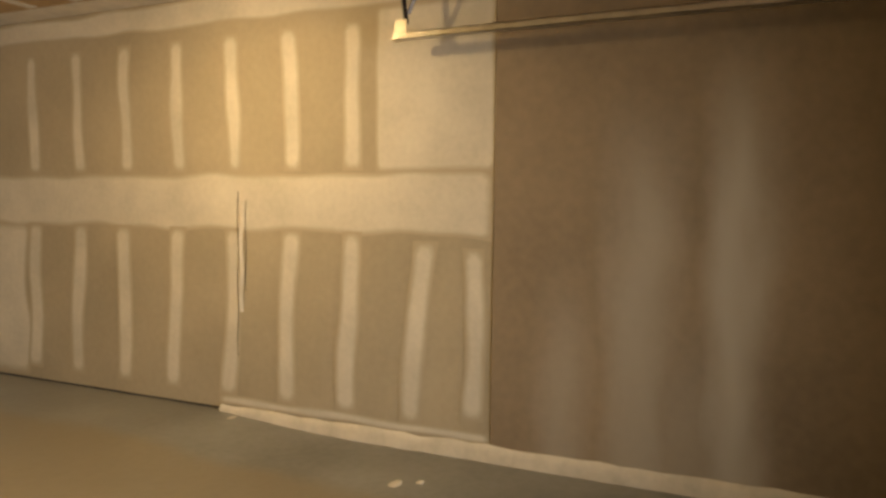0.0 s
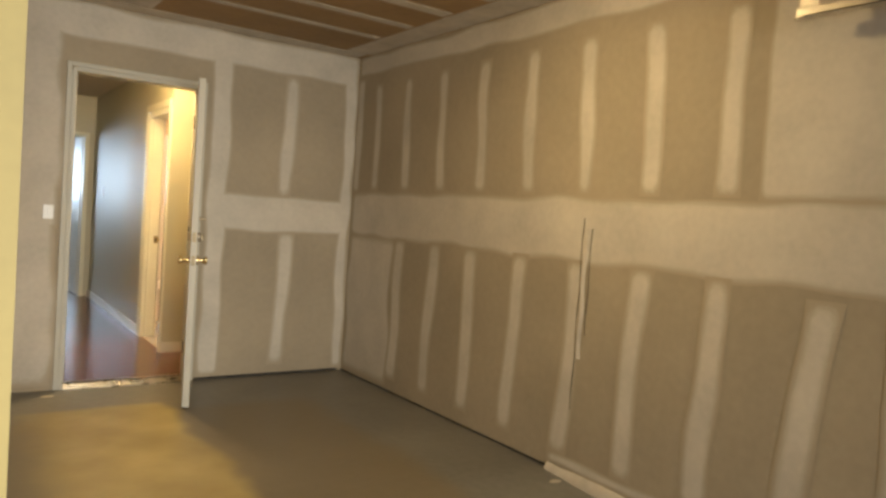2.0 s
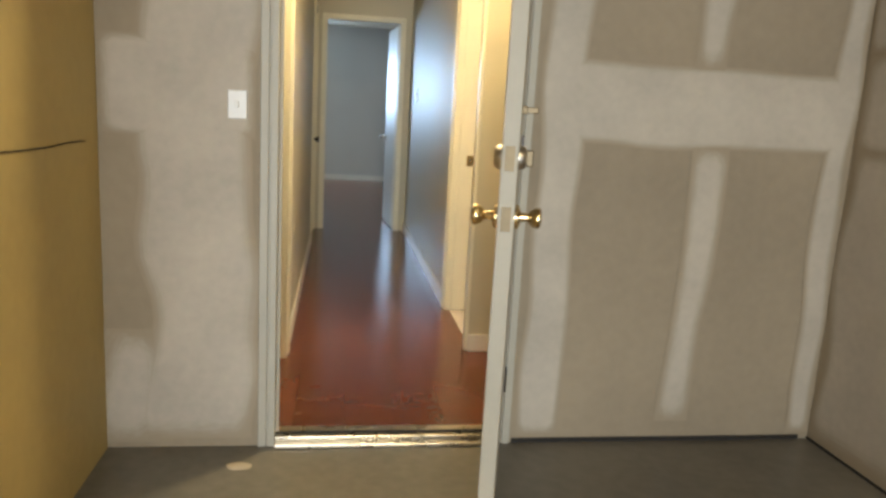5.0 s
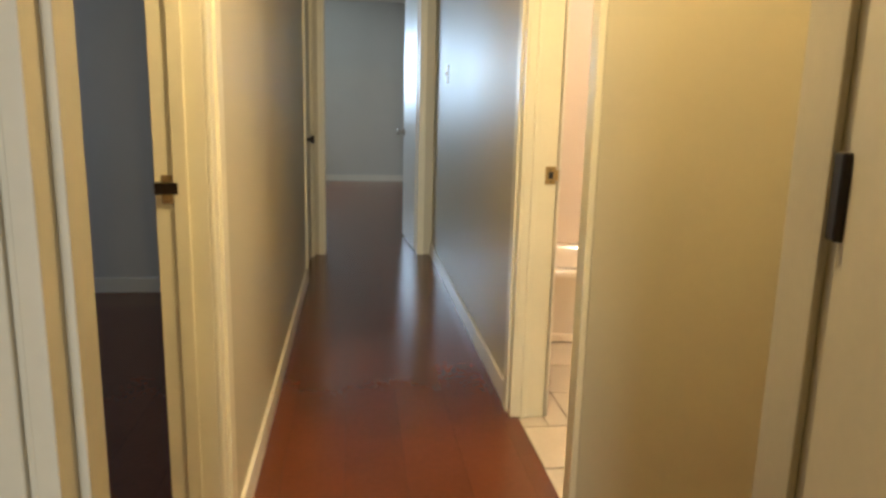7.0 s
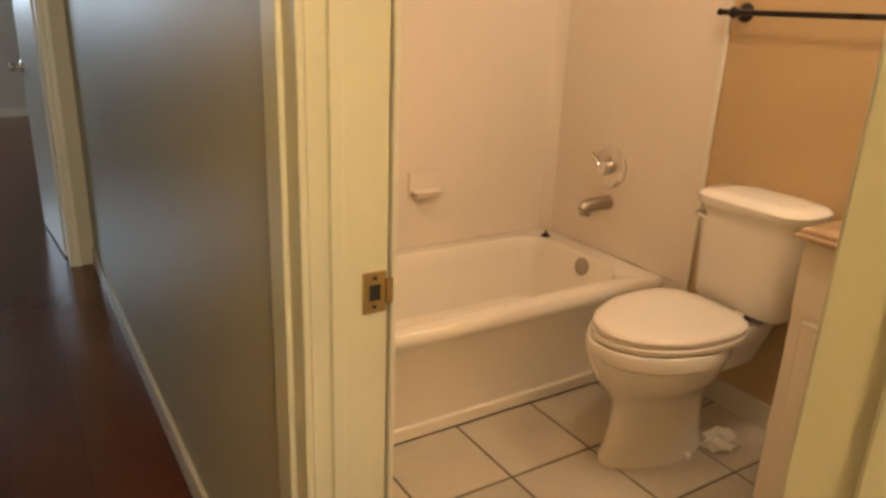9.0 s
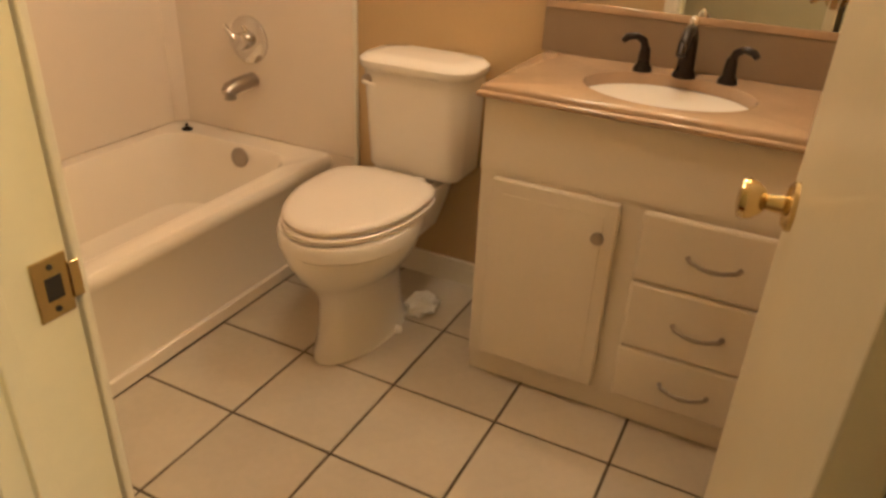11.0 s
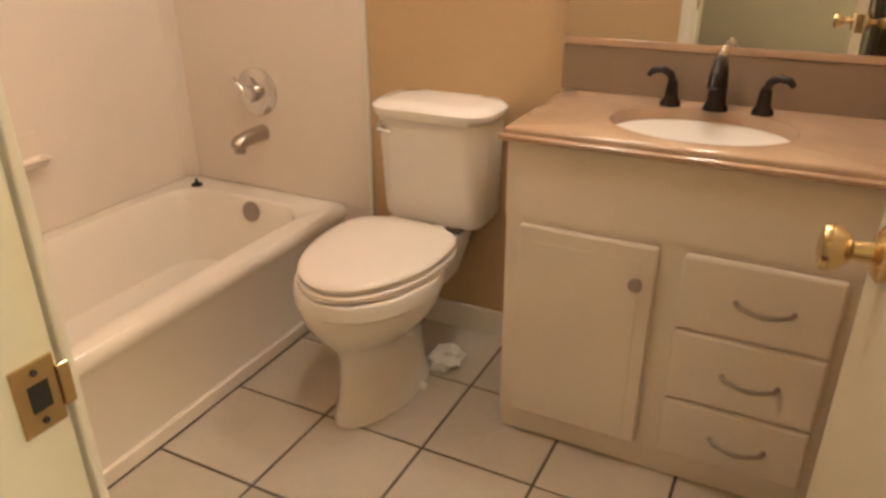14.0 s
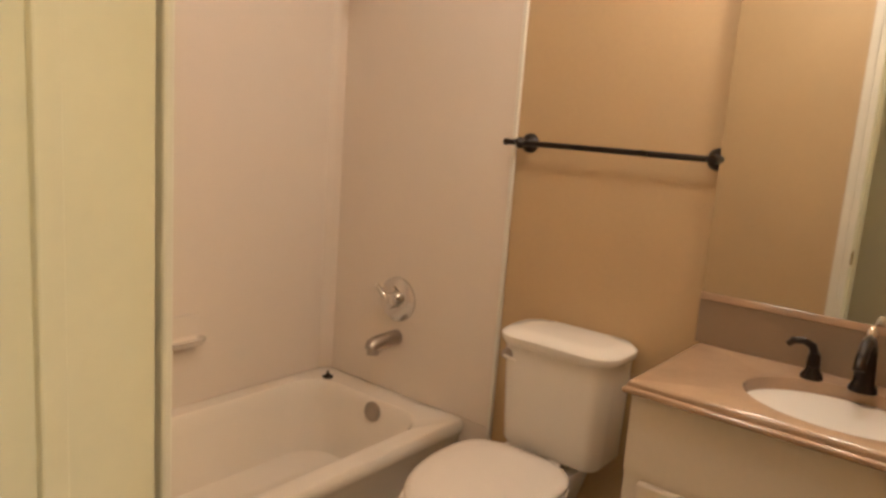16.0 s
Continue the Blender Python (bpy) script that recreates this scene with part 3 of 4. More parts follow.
def jamb(name, label, axis, p0, p1, a0, a1, top, th=0.02, mat=M_TRIM, stop=None):
    t = empty(name, label, "door frame", None, "", "structure")

    def piece(lo, hi, z0, z1, nm, q0=p0, q1=p1):
        part(nm, boxes((q0, q1, lo, hi, z0, z1) if axis == "y" else (lo, hi, q0, q1, z0, z1), bevel=0.002), mat, t)
    piece(a0, a0 + th, 0, top, "side_jamb")
    piece(a1 - th, a1, 0, top, "side_jamb")
    piece(a0 + th, a1 - th, top - th, top, "head_jamb")
    if stop:
        piece(a0 + th, a0 + th + 0.011, 0, top - th, "stop", *stop)
        piece(a1 - th - 0.011, a1 - th, 0, top - th, "stop", *stop)
    return t


def knob(parent, m, mat, name="knob"):
    """A round door knob on its rose, along +z of m."""
    k = part("rose", lathe([(0.031, 0), (0.031, 0.006), (0.024, 0.012), (0.012, 0.014), (0.010, 0.034)], 20, m), mat, parent, smooth=True)
    part(name, lathe([(0.010, 0.032), (0.016, 0.036), (0.0235, 0.046), (0.0265, 0.056), (0.024, 0.063), (0.010, 0.066)], 20, m), mat, parent, smooth=True)
    return k


def leaf(name, label, m, width, height, mat, thick=0.035, parent=None):
    """A flush door leaf hinged at the origin of m, along +x."""
    t = empty(name, label, "door", m)
    part("panel", boxes((0, width, -thick / 2, thick / 2, 0.012, height), bevel=0.003), mat, t)
    return t


# garage to house door
jamb("door_frame_garage", "cream painted frame of the garage house door", "x", -0.012, 0.115, -0.02, DW + 0.03, DH + 0.03, 0.022, M_DOORG, (0.03, 0.045))
gc = casing("casing_garage", "narrow pale casing around the garage house door", "x", 0, -1, -0.005, DW + 0.015, DH + 0.015, 0.05, 0.014, M_DOORG)
sill = tagged(new("threshold"), "worn aluminium threshold strip in the garage doorway", "threshold", "", "structure")
part("sill_plate", boxes((0.002, DW + 0.008, -0.035, 0.10, 0.0, 0.016), (0.002, DW + 0.008, 0.0, 0.09, 0.014, 0.03), bevel=0.004), M_ALU, sill)
part("weather_strip", boxes((0.002, DW + 0.008, 0.026, 0.036, 0.029, 0.036)), M_DARK, sill)
ang = math.degrees(math.atan2(-0.70, -0.185))
gdoor = leaf("door_garage", "open cream flush door with brass knobs and deadbolt", pose(0.785, -0.012, 0.0, 0, 0, ang), 0.745, 2.05, M_DOORG, 0.042)
for sgn in (1, -1):
    knob(gdoor, pose(0.685, 0.021 * sgn, 0.93, -90 * sgn, 0, 0), M_BRASS)
    part("deadbolt_rose", lathe([(0.030, 0), (0.029, 0.010), (0.022, 0.018), (0.008, 0.020)], 20, pose(0.685, 0.021 * sgn, 1.075, -90 * sgn, 0, 0)), M_STEEL, gdoor, smooth=True)
part("thumb_turn", boxes((0.680, 0.690, 0.038, 0.056, 1.055, 1.095), bevel=0.003), M_DULLBRASS, gdoor)
part("latch_plate", boxes((0.7445, 0.7465, -0.012, 0.012, 0.90, 0.96)), M_DULLBRASS, gdoor)
part("bolt_plate", boxes((0.7445, 0.7465, -0.012, 0.012, 1.045, 1.105)), M_DULLBRASS, gdoor)
part("chain_bolt", boxes((0.68, 0.735, 0.021, 0.033, 1.18, 1.20), (0.70, 0.71, 0.03, 0.06, 1.183, 1.197), bevel=0.002), M_DULLBRASS, gdoor, "small dull dark brass slide bolt")
for z in (0.25, 1.07, 1.85):
    part("hinge", boxes((-0.012, 0.012, -0.03, 0.028, z - 0.045, z + 0.045), bevel=0.003), M_BRONZE, gdoor, "dark metal hinge")

# hall: bathroom door opening
jamb("door_frame_bath", "cream painted bathroom door frame", "y", XH, XB, YN - 0.02, YF_ + 0.02, 2.05, 0.02, M_TRIM, (0.895, 0.914))
casing("casing_bath_hall", "cream moulded casing around the bathroom door", "y", XH, -1, YN, YF_, 2.03, 0.11, 0.018, M_TRIM, near=0.082)
casing("casing_bath_inner", "cream moulded casing inside the bathroom", "y", XB + 0.006, 1, YN, YF_, 2.03, 0.06, 0.016, M_TRIMW, (0, 1))
strike = tagged(new("strike_plate"), "worn brass strike plate on the bathroom door jamb", "strike plate")
part("plate", boxes((0.944, 0.981, YF_ - 0.0035, YF_ - 0.0005, 0.880, 0.942), bevel=0.001), M_BRASS, strike)
part("lip", boxes((0.980, 0.991, YF_ - 0.006, YF_ - 0.001, 0.892, 0.930), bevel=0.001), M_BRASS, strike)
# dark sheet on the solid plate gives the latch hole's shade
part("latch_hole_shade", boxes((0.955, 0.972, YF_ - 0.0042, YF_ - 0.0036, 0.899, 0.923)), M_DARK, strike)
for z in (0.889, 0.933):
    part("screw", lathe([(0.0032, 0), (0.0030, 0.001), (0.001, 0.0014)], 10, pose(0.963, YF_ - 0.0035, z, 90)), M_DARK, strike)
bdoor = leaf("door_bath", "open cream flush bathroom door with brass knob", pose(0.992, 1.138, 0.0, 0, 0, 3.6), 0.60, 2.02, M_DOOR, 0.035)
knob(bdoor, pose(0.525, 0.0175, 0.925, -90, 0, 0), M_BRASS)
knob(bdoor, pose(0.525, -0.0175, 0.925, 90, 0, 0), M_BRASS)
part("latch_plate", boxes((0.5995, 0.601, -0.012, 0.012, 0.895, 0.955)), M_BRASS, bdoor)
for z in (0.25, 1.80):
    part("hinge", boxes((-0.012, 0.012, 0.005, 0.024, z - 0.045, z + 0.045), bevel=0.003), M_BRASS, bdoor, "brass hinge")

# hall: west doorways and end doorway
jamb("door_frame_side", "cream painted side room door frame", "y", -0.14, XL, 0.12, 0.92, 2.05, 0.02, M_TRIM, (-0.10, -0.07))
casing("casing_side", "cream moulded casing around the side room door", "y", XL, 1, 0.14, 0.90, 2.03, 0.12, 0.018, M_TRIM, (0, 1))
side_latch = tagged(new("strike_plate"), "small dark brass strike on the side room jamb", "strike plate")
part("plate", boxes((-0.125, -0.07, 0.8955, 0.8995, 0.93, 0.99), bevel=0.001), M_BRASS, side_latch)
part("lip", boxes((-0.138, -0.09, 0.888, 0.898, 0.95, 0.975), bevel=0.001), M_BRONZE, side_latch)
jamb("door_frame_closet", "cream painted closet door frame", "y", -0.14, XL, 3.91, 4.64, 2.05, 0.02, M_TRIM)
casing("casing_closet", "cream moulded casing around the closet door", "y", XL, 1, 3.93, 4.62, 2.03, 0.06, 0.016, M_TRIM)
cdoor = leaf("door_closet", "closed beige flush closet door with dark knob", pose(-0.055, 4.615, 0.0, 0, 0, -90), 0.675, 2.02, M_HALLW, 0.035)
knob(cdoor, pose(0.60, 0.0175, 0.90, -90, 0, 0), M_BRONZE)
jamb("door_frame_end", "cream painted bedroom door frame", "x", YE, YE + 0.11, 0.045, 0.775, 2.02, 0.02, M_TRIMW)
casing("casing_end", "pale casing around the bedroom door", "x", YE, -1, 0.065, 0.755, 2.0, 0.05, 0.016, M_TRIM)
edoor = leaf("door_bedroom", "open white glossy bedroom door with knob", pose(0.762, 4.86, 0.0, 0, 0, 94), 0.68, 2.0, M_TRIMW, 0.035)
knob(edoor, pose(0.62, 0.0175, 0.90, -90, 0, 0), M_NICKEL)


def baseboard(name, *bs):
    """Boards x0, x1, y0, y1 with a thinner cap above."""
    t = tagged(new(name), "white painted baseboard with a moulded cap", "baseboard", "", "structure")
    for x0, x1, y0, y1, ox, oy in bs:
        part("board", boxes((x0, x1, y0, y1, 0, 0.065), (x0 + max(0, ox) * 0.006, x1 + min(0, ox) * 0.006, y0 + max(0, oy) * 0.006, y1 + min(0, oy) * 0.006, 0.064, 0.088), bevel=0.002), M_TRIMW, t)
    return t


B = 0.013
baseboard("baseboard_hall", (XL, XL + B, 1.022, 3.868, 0, 0), (XH - B, XH, YF_ + 0.112, YE, 0, 0), (XH, 1.94, YC - B, YC, 0, 0))
baseboard("baseboard_bedroom", (-2.29, 1.94, YR - B, YR, 0, 0), (1.94 - B, 1.94, 4.85, YR - B, 0, 0))
baseboard("baseboard_side_room", (-3.19, -0.15, 3.66 - B, 3.66, 0, 0))
baseboard("baseboard_bath", (XW - B, XW, 1.90, 2.50, 0, 0))

# bedroom window
win = tagged(new("window_1"), "bright bedroom window with white frame", "window", "", "structure")
part("window_frame", boxes((-1.95, -1.90, YR + 0.02, YR + 0.09, 1.15, 2.10), (-0.37, -0.34, YR + 0.02, YR + 0.09, 1.15, 2.10), (-1.90, -0.37, YR + 0.02, YR + 0.09, 1.15, 1.18), (-1.90, -0.37, YR + 0.02, YR + 0.09, 2.05, 2.10), (-1.25, -1.20, YR + 0.02, YR + 0.09, 1.20, 2.05)), M_TRIMW, win)
part("window_sill", boxes((-2.0, -0.31, YR - 0.03, YR + 0.02, 1.125, 1.149), bevel=0.003), M_TRIMW, win)
tagged(finish("backdrop_sky", boxes((-2.6, 0.4, YR + 0.5, YR + 0.52, 0.7, 2.6)), M_SKY), "bright pale daylight outside the bedroom window", "backdrop", "", "structure")


# ---- garage things ----
gl = empty("ceiling_light", "round glowing garage ceiling lamp with pull chain", "ceiling light", pose(0.95, -2.85, GZ))
part("base", lathe([(0.115, -0.001), (0.115, -0.018), (0.10, -0.024)], 28), M_PLASTIC, gl, smooth=True)
part("bulb", lathe([(0.095, -0.024), (0.105, -0.04), (0.10, -0.06), (0.07, -0.082), (0.02, -0.092)], 28), M_BULB, gl, "glowing frosted glass dome", smooth=True)
part("pull_chain", tube([(0.075, 0.075, -0.02), (0.085, 0.085, -0.08), (0.085, 0.085, -0.15)], 0.0015, 6), M_STEEL, gl)
part("chain_pull", lathe([(0.002, -0.148), (0.006, -0.158), (0.008, -0.172), (0.003, -0.180)], 12, pose(0.085, 0.085, 0)), M_PLASTIC, gl, smooth=True)

track = empty("garage_door_track", "galvanised steel overhead door track on a strap hanger", "door track")
TX, TY, TZ_ = 1.88, -3.755, 2.125
part("rail", boxes((TX - 0.025, TX - 0.021, -7.9, TY, TZ_, TZ_ + 0.034), (TX - 0.025, TX + 0.025, -7.9, TY, TZ_, TZ_ + 0.004), (TX + 0.021, TX + 0.025, -7.9, TY, TZ_, TZ_ + 0.034), (TX - 0.025, TX - 0.012, -7.9, TY, TZ_ + 0.030, TZ_ + 0.034)), M_STEEL, track)
part("end_bracket", boxes((TX - 0.03, TX + 0.03, TY - 0.03, TY + 0.01, TZ_ - 0.004, TZ_ - 0.0005), bevel=0.001), M_STEEL, track)
part("foot_plate", boxes((TX - 0.018, TX - 0.013, TY - 0.075, TY - 0.005, TZ_ + 0.005, TZ_ + 0.10), bevel=0.001), M_STEEL, track)
part("hanger", tube([(TX, TY - 0.065, TZ_ + 0.08), (TX, TY - 0.035, TZ_ + 0.28), (TX, TY - 0.005, GZ)], 0.014, 4), M_BRONZE, track, "dark angle-iron hanger")
part("brace", tube([(TX, TY - 0.075, TZ_ + 0.13), (TX, TY - 0.175, TZ_ + 0.345), (TX + 0.005, TY - 0.185, TZ_ + 0.37)], 0.012, 4), M_BRONZE, track, "dark diagonal brace")
part("tie", tube([(TX, TY - 0.180, TZ_ + 0.36), (TX, TY - 0.10, GZ)], 0.011, 4), M_BRONZE, track, "dark diagonal brace")

sw = empty("light_switch", "white plastic light switch on garage drywall", "light switch", pose(-0.126, -0.004, 1.165))
part("plate", boxes((-0.030, 0.030, -0.007, 0, -0.045, 0.045), bevel=0.003), M_PLASTIC, sw)
part("toggle", boxes((-0.005, 0.005, -0.018, -0.007, -0.010, 0.012), bevel=0.002), M_PLASTIC, sw)
hs = empty("light_switch", "white plastic switch plate on the hall wall", "light switch", pose(XH, 3.98, 1.33))
part("plate", boxes((-0.007, 0, -0.035, 0.035, -0.058, 0.058), bevel=0.003), M_PLASTIC, hs)
part("toggle", boxes((-0.018, -0.007, -0.005, 0.005, -0.010, 0.012), bevel=0.002), M_PLASTIC, hs)
hl = empty("ceiling_light", "round warm glass hall ceiling lamp", "ceiling light", pose(0.45, 0.42, HZ))
part("base", lathe([(0.09, -0.001), (0.09, -0.02), (0.07, -0.03)], 24), M_BRASS, hl, smooth=True)
part("shade", lathe([(0.085, -0.03), (0.10, -0.05), (0.085, -0.085), (0.04, -0.105), (0.01, -0.11)], 24), M_BULB, hl, "glowing glass shade", smooth=True)


# ---- bathroom things ----
TX0, TX1 = XB + 0.02, XW - 0.004
tub = empty("bathtub", "white enamelled alcove bathtub with rounded rim", "bathtub")
rim = 0.368
rings = [rounded(TX0, TX1, YT + 0.022, YB1 - 0.004, 0.045, 0.02), rounded(TX0, TX1, YT + 0.018, YB1 - 0.004, 0.30, 0.02), rounded(TX0, TX1, YT + 0.004, YB1 - 0.004, 0.324, 0.02), rounded(TX0, TX1, YT, YB1 - 0.004, 0.340, 0.02), rounded(TX0, TX1, YT + 0.003, YB1 - 0.004, 0.358, 0.02), rounded(TX0, TX1, YT + 0.014, YB1 - 0.006, rim, 0.02)]
rings += [rounded(TX0 + 0.10, TX1 - 0.10, YT + 0.075, YB1 - 0.065, rim, 0.12), rounded(TX0 + 0.115, TX1 - 0.108, YT + 0.088, YB1 - 0.075, rim - 0.012, 0.12), rounded(TX0 + 0.135, TX1 - 0.118, YT + 0.098, YB1 - 0.088, rim - 0.06, 0.12), rounded(TX0 + 0.22, TX1 - 0.16, YT + 0.13, YB1 - 0.12, 0.12, 0.12), rounded(TX0 + 0.29, TX1 - 0.22, YT + 0.19, YB1 - 0.18, 0.075, 0.10)]
part("shell", loft(rings), M_TUB, tub, smooth=True)
part("toe_strip", boxes((TX0, TX1, YT + 0.006, YT + 0.022, 0.004, 0.048), bevel=0.004), M_TUB, tub)
part("overflow_plate", lathe([(0.036, 0), (0.036, 0.004), (0.028, 0.009), (0.010, 0.010)], 24, pose(TX1 - 0.118, 2.94, 0.325, 0, -82, 0)), M_NICKEL, tub, "dull nickel overflow plate", smooth=True)
part("drain", lathe([(0.03, 0.0755), (0.028, 0.079), (0.01, 0.080)], 20, pose(TX1 - 0.32, 2.965, 0)), M_NICKEL, tub, smooth=True)

surround = tagged(new("tub_surround"), "glossy cream acrylic tub surround panels", "tub surround", "", "structure")
part("back_panel", boxes((XB + 0.012, XW - 0.0135, YB1 - 0.012, YB1 - 0.001, rim + 0.002, 2.02), bevel=0.003), M_SURR, surround)
part("faucet_panel", boxes((XW - 0.012, XW - 0.001, 2.522, YB1 - 0.0135, rim + 0.003, 2.02), bevel=0.003), M_SURR, surround)
part("faucet_skirt", boxes((XW - 0.012, XW - 0.001, 2.522, YT + 0.045, 0.0, rim + 0.0015), bevel=0.002), M_SURR, surround)
part("edge_trim", boxes((XW - 0.016, XW - 0.001, 2.508, 2.521, 0.0, 2.03), bevel=0.004), M_TRIMW, surround, "white edge bead")
part("head_panel", boxes((XB + 0.0065, XB + 0.0115, YT - 0.06, YB1 - 0.0135, rim + 0.003, 2.02)), M_SURR, surround)
part("corner_cove", loft([[(XW - 0.012, YB1 - 0.012, z), (XW - 0.012, YB1 - 0.05, z), (XW - 0.024, YB1 - 0.032, z), (XW - 0.032, YB1 - 0.024, z), (XW - 0.05, YB1 - 0.012, z)] for z in (rim + 0.004, 2.018)]), M_SURR, surround, smooth=True)
z = 0.60
dish = tagged(new("soap_dish"), "cream moulded soap dish on the tub surround", "soap dish")
part("back", boxes((1.865, 2.0, YB1 - 0.024, YB1 - 0.0125, z - 0.01, z + 0.085), bevel=0.005), M_SURR, dish)
part("tray", loft([rounded(1.878, 1.987, YB1 - 0.065, YB1 - 0.0245, z - 0.012, 0.012), rounded(1.866, 1.999, YB1 - 0.08, YB1 - 0.0245, z + 0.012, 0.016), rounded(1.872, 1.993, YB1 - 0.074, YB1 - 0.030, z + 0.012, 0.012), rounded(1.88, 1.985, YB1 - 0.066, YB1 - 0.034, z + 0.002, 0.010)]), M_SURR, dish, smooth=True)

valve = empty("shower_valve", "chrome single-lever shower valve with round plate", "shower valve", pose(XW - 0.012, 2.95, 0.72, 0, -90, 0))
part("escutcheon", lathe([(0.082, 0), (0.080, 0.006), (0.065, 0.012), (0.034, 0.016)], 32), M_CHROME, valve, smooth=True)
part("hub", lathe([(0.030, 0.014), (0.029, 0.040), (0.026, 0.058), (0.012, 0.064)], 24), M_CHROME, valve, smooth=True)
part("lever", tube([(0, 0, 0.05), (0.014, 0.014, 0.056), (0.036, 0.036, 0.060), (0.050, 0.052, 0.058)], [0.012, 0.011, 0.010, 0.008], 10), M_CHROME, valve, smooth=True)
spout = empty("tub_spout", "dull nickel tub filler spout", "tub spout", pose(XW - 0.012, 2.945, 0.58))
part("body", tube([(0, 0, 0), (-0.03, 0, 0), (-0.09, 0, -0.002), (-0.125, 0, -0.008), (-0.138, 0, -0.02)], [0.028, 0.027, 0.026, 0.026, 0.020], 18), M_NICKEL, spout, smooth=True)
part("nozzle", lathe([(0.020, 0), (0.021, -0.028), (0.016, -0.029)], 18, pose(-0.122, 0, -0.012)), M_NICKEL, spout, smooth=True)
head = empty("overhead_shower", "nickel shower head on a bent arm", "shower", pose(XW - 0.012, 3.03, 1.92))
part("flange", lathe([(0.03, 0), (0.028, 0.008), (0.012, 0.012)], 20, pose(0, 0, 0, 0, -90, 0)), M_NICKEL, head, smooth=True)
part("arm", tube([(0, 0, 0), (-0.05, 0, 0.0), (-0.10, 0, -0.02), (-0.135, 0, -0.06)], 0.009, 12), M_NICKEL, head, smooth=True)
part("rose", lathe([(0.014, 0), (0.018, 0.02), (0.036, 0.055), (0.036, 0.066), (0.030, 0.068)], 22, pose(-0.13, 0, -0.055, 0, -140, 0)), M_NICKEL, head, smooth=True)
stopper = tagged(finish("drain_stopper", lathe([(0.020, 0), (0.021, 0.005), (0.012, 0.010), (0.005, 0.014), (0.005, 0.024), (0.002, 0.026)], 18, pose(TX1 - 0.085, 3.215, rim)), M_BRONZE, smooth=True), "small dark drain stopper resting on the tub ledge", "drain stopper")

# toilet
TC, TB = 2.205, 2.243
toilet = empty("toilet", "white porcelain two-piece toilet with closed lid", "toilet")
foot = [oval(x, TB, a, b, z, egg=e) for x, a, b, z, e in ((2.167, 0.206, 0.103, 0.0, 0.15), (2.167, 0.204, 0.101, 0.018, 0.15), (2.168, 0.190, 0.091, 0.05, 0.15), (2.172, 0.182, 0.087, 0.12, 0.14), (2.172, 0.178, 0.088, 0.18, 0.12), (2.165, 0.184, 0.099, 0.215, 0.1), (2.155, 0.200, 0.124, 0.248, 0.06), (2.148, 0.217, 0.150, 0.28, 0.03), (2.144, 0.229, 0.170, 0.315, 0), (2.142, 0.234, 0.180, 0.345, 0), (2.142, 0.233, 0.181, 0.358, 0), (2.142, 0.240, 0.188, 0.364, 0), (2.142, 0.241, 0.189, 0.395, 0), (2.142, 0.236, 0.184, 0.405, 0), (2.142, 0.216, 0.168, 0.409, 0))]
part("bowl", loft(foot), M_PORC, toilet, smooth=True)
part("deck", loft([rounded(2.26, 2.50, TB - 0.10, TB + 0.10, 0.27, 0.04), rounded(2.27, 2.52, TB - 0.125, TB + 0.125, 0.36, 0.04), rounded(2.30, 2.535, TB - 0.13, TB + 0.13, 0.40, 0.04), rounded(2.30, 2.53, TB - 0.125, TB + 0.125, 0.413, 0.035)]), M_PORC, toilet, smooth=True)
part("seat", loft([seat_ring(2.20, TB, 0.284 + d, 0.170 + d, 0.179 + d, z) for d, z in ((0, 0.410), (0.008, 0.414), (0.008, 0.426), (0.003, 0.430))]), M_SEAT, toilet, smooth=True)
part("lid", loft([seat_ring(2.20, TB, 0.280 + d, 0.176 + d, 0.177 + d, z) for d, z in ((-0.004, 0.4325), (0.006, 0.436), (0.007, 0.446), (0.002, 0.453), (-0.012, 0.458), (-0.07, 0.461), (-0.15, 0.462))]), M_SEAT, toilet, smooth=True)
for s in (-0.075, 0.075):
    part("hinge_cap", boxes((2.362, 2.402, TB + s - 0.02, TB + s + 0.02, 0.412, 0.445), bevel=0.006), M_SEAT, toilet)
part("tank", loft([rounded(2.405, 2.575, TC - 0.148, TC + 0.148, 0.44, 0.04), rounded(2.40, 2.578, TC - 0.158, TC + 0.158, 0.455, 0.04), rounded(2.375, 2.58, TC - 0.172, TC + 0.172, 0.748, 0.06)]), M_PORC, toilet, smooth=True)
part("tank_neck", boxes((2.43, 2.55, TC - 0.06, TC + 0.06, 0.41, 0.445), bevel=0.01), M_NICKEL, toilet, "grey tank gasket")
part("tank_lid", loft([rounded(2.366, 2.583, TC - 0.178, TC + 0.178, 0.75, 0.07), rounded(2.360, 2.584, TC - 0.186, TC + 0.186, 0.76, 0.075), rounded(2.360, 2.584, TC - 0.186, TC + 0.186, 0.776, 0.075), rounded(2.375, 2.575, TC - 0.172, TC + 0.172, 0.788, 0.07), rounded(2.42, 2.54, TC - 0.13, TC + 0.13, 0.792, 0.05)]), M_PORC, toilet, smooth=True)
part("flush_lever", lathe([(0.017, 0), (0.016, 0.008), (0.009, 0.011), (0.009, 0.022), (0.004, 0.024)], 16, pose(2.379, TC + 0.138, 0.718, 0, -90, 0)), M_NICKEL, toilet, "dull nickel flush lever", smooth=True)
part("flush_handle", tube([(2.360, TC + 0.138, 0.718), (2.355, TC + 0.120, 0.716), (2.357, TC + 0.098, 0.712)], [0.006, 0.005, 0.004], 8), M_PORC, toilet, smooth=True)
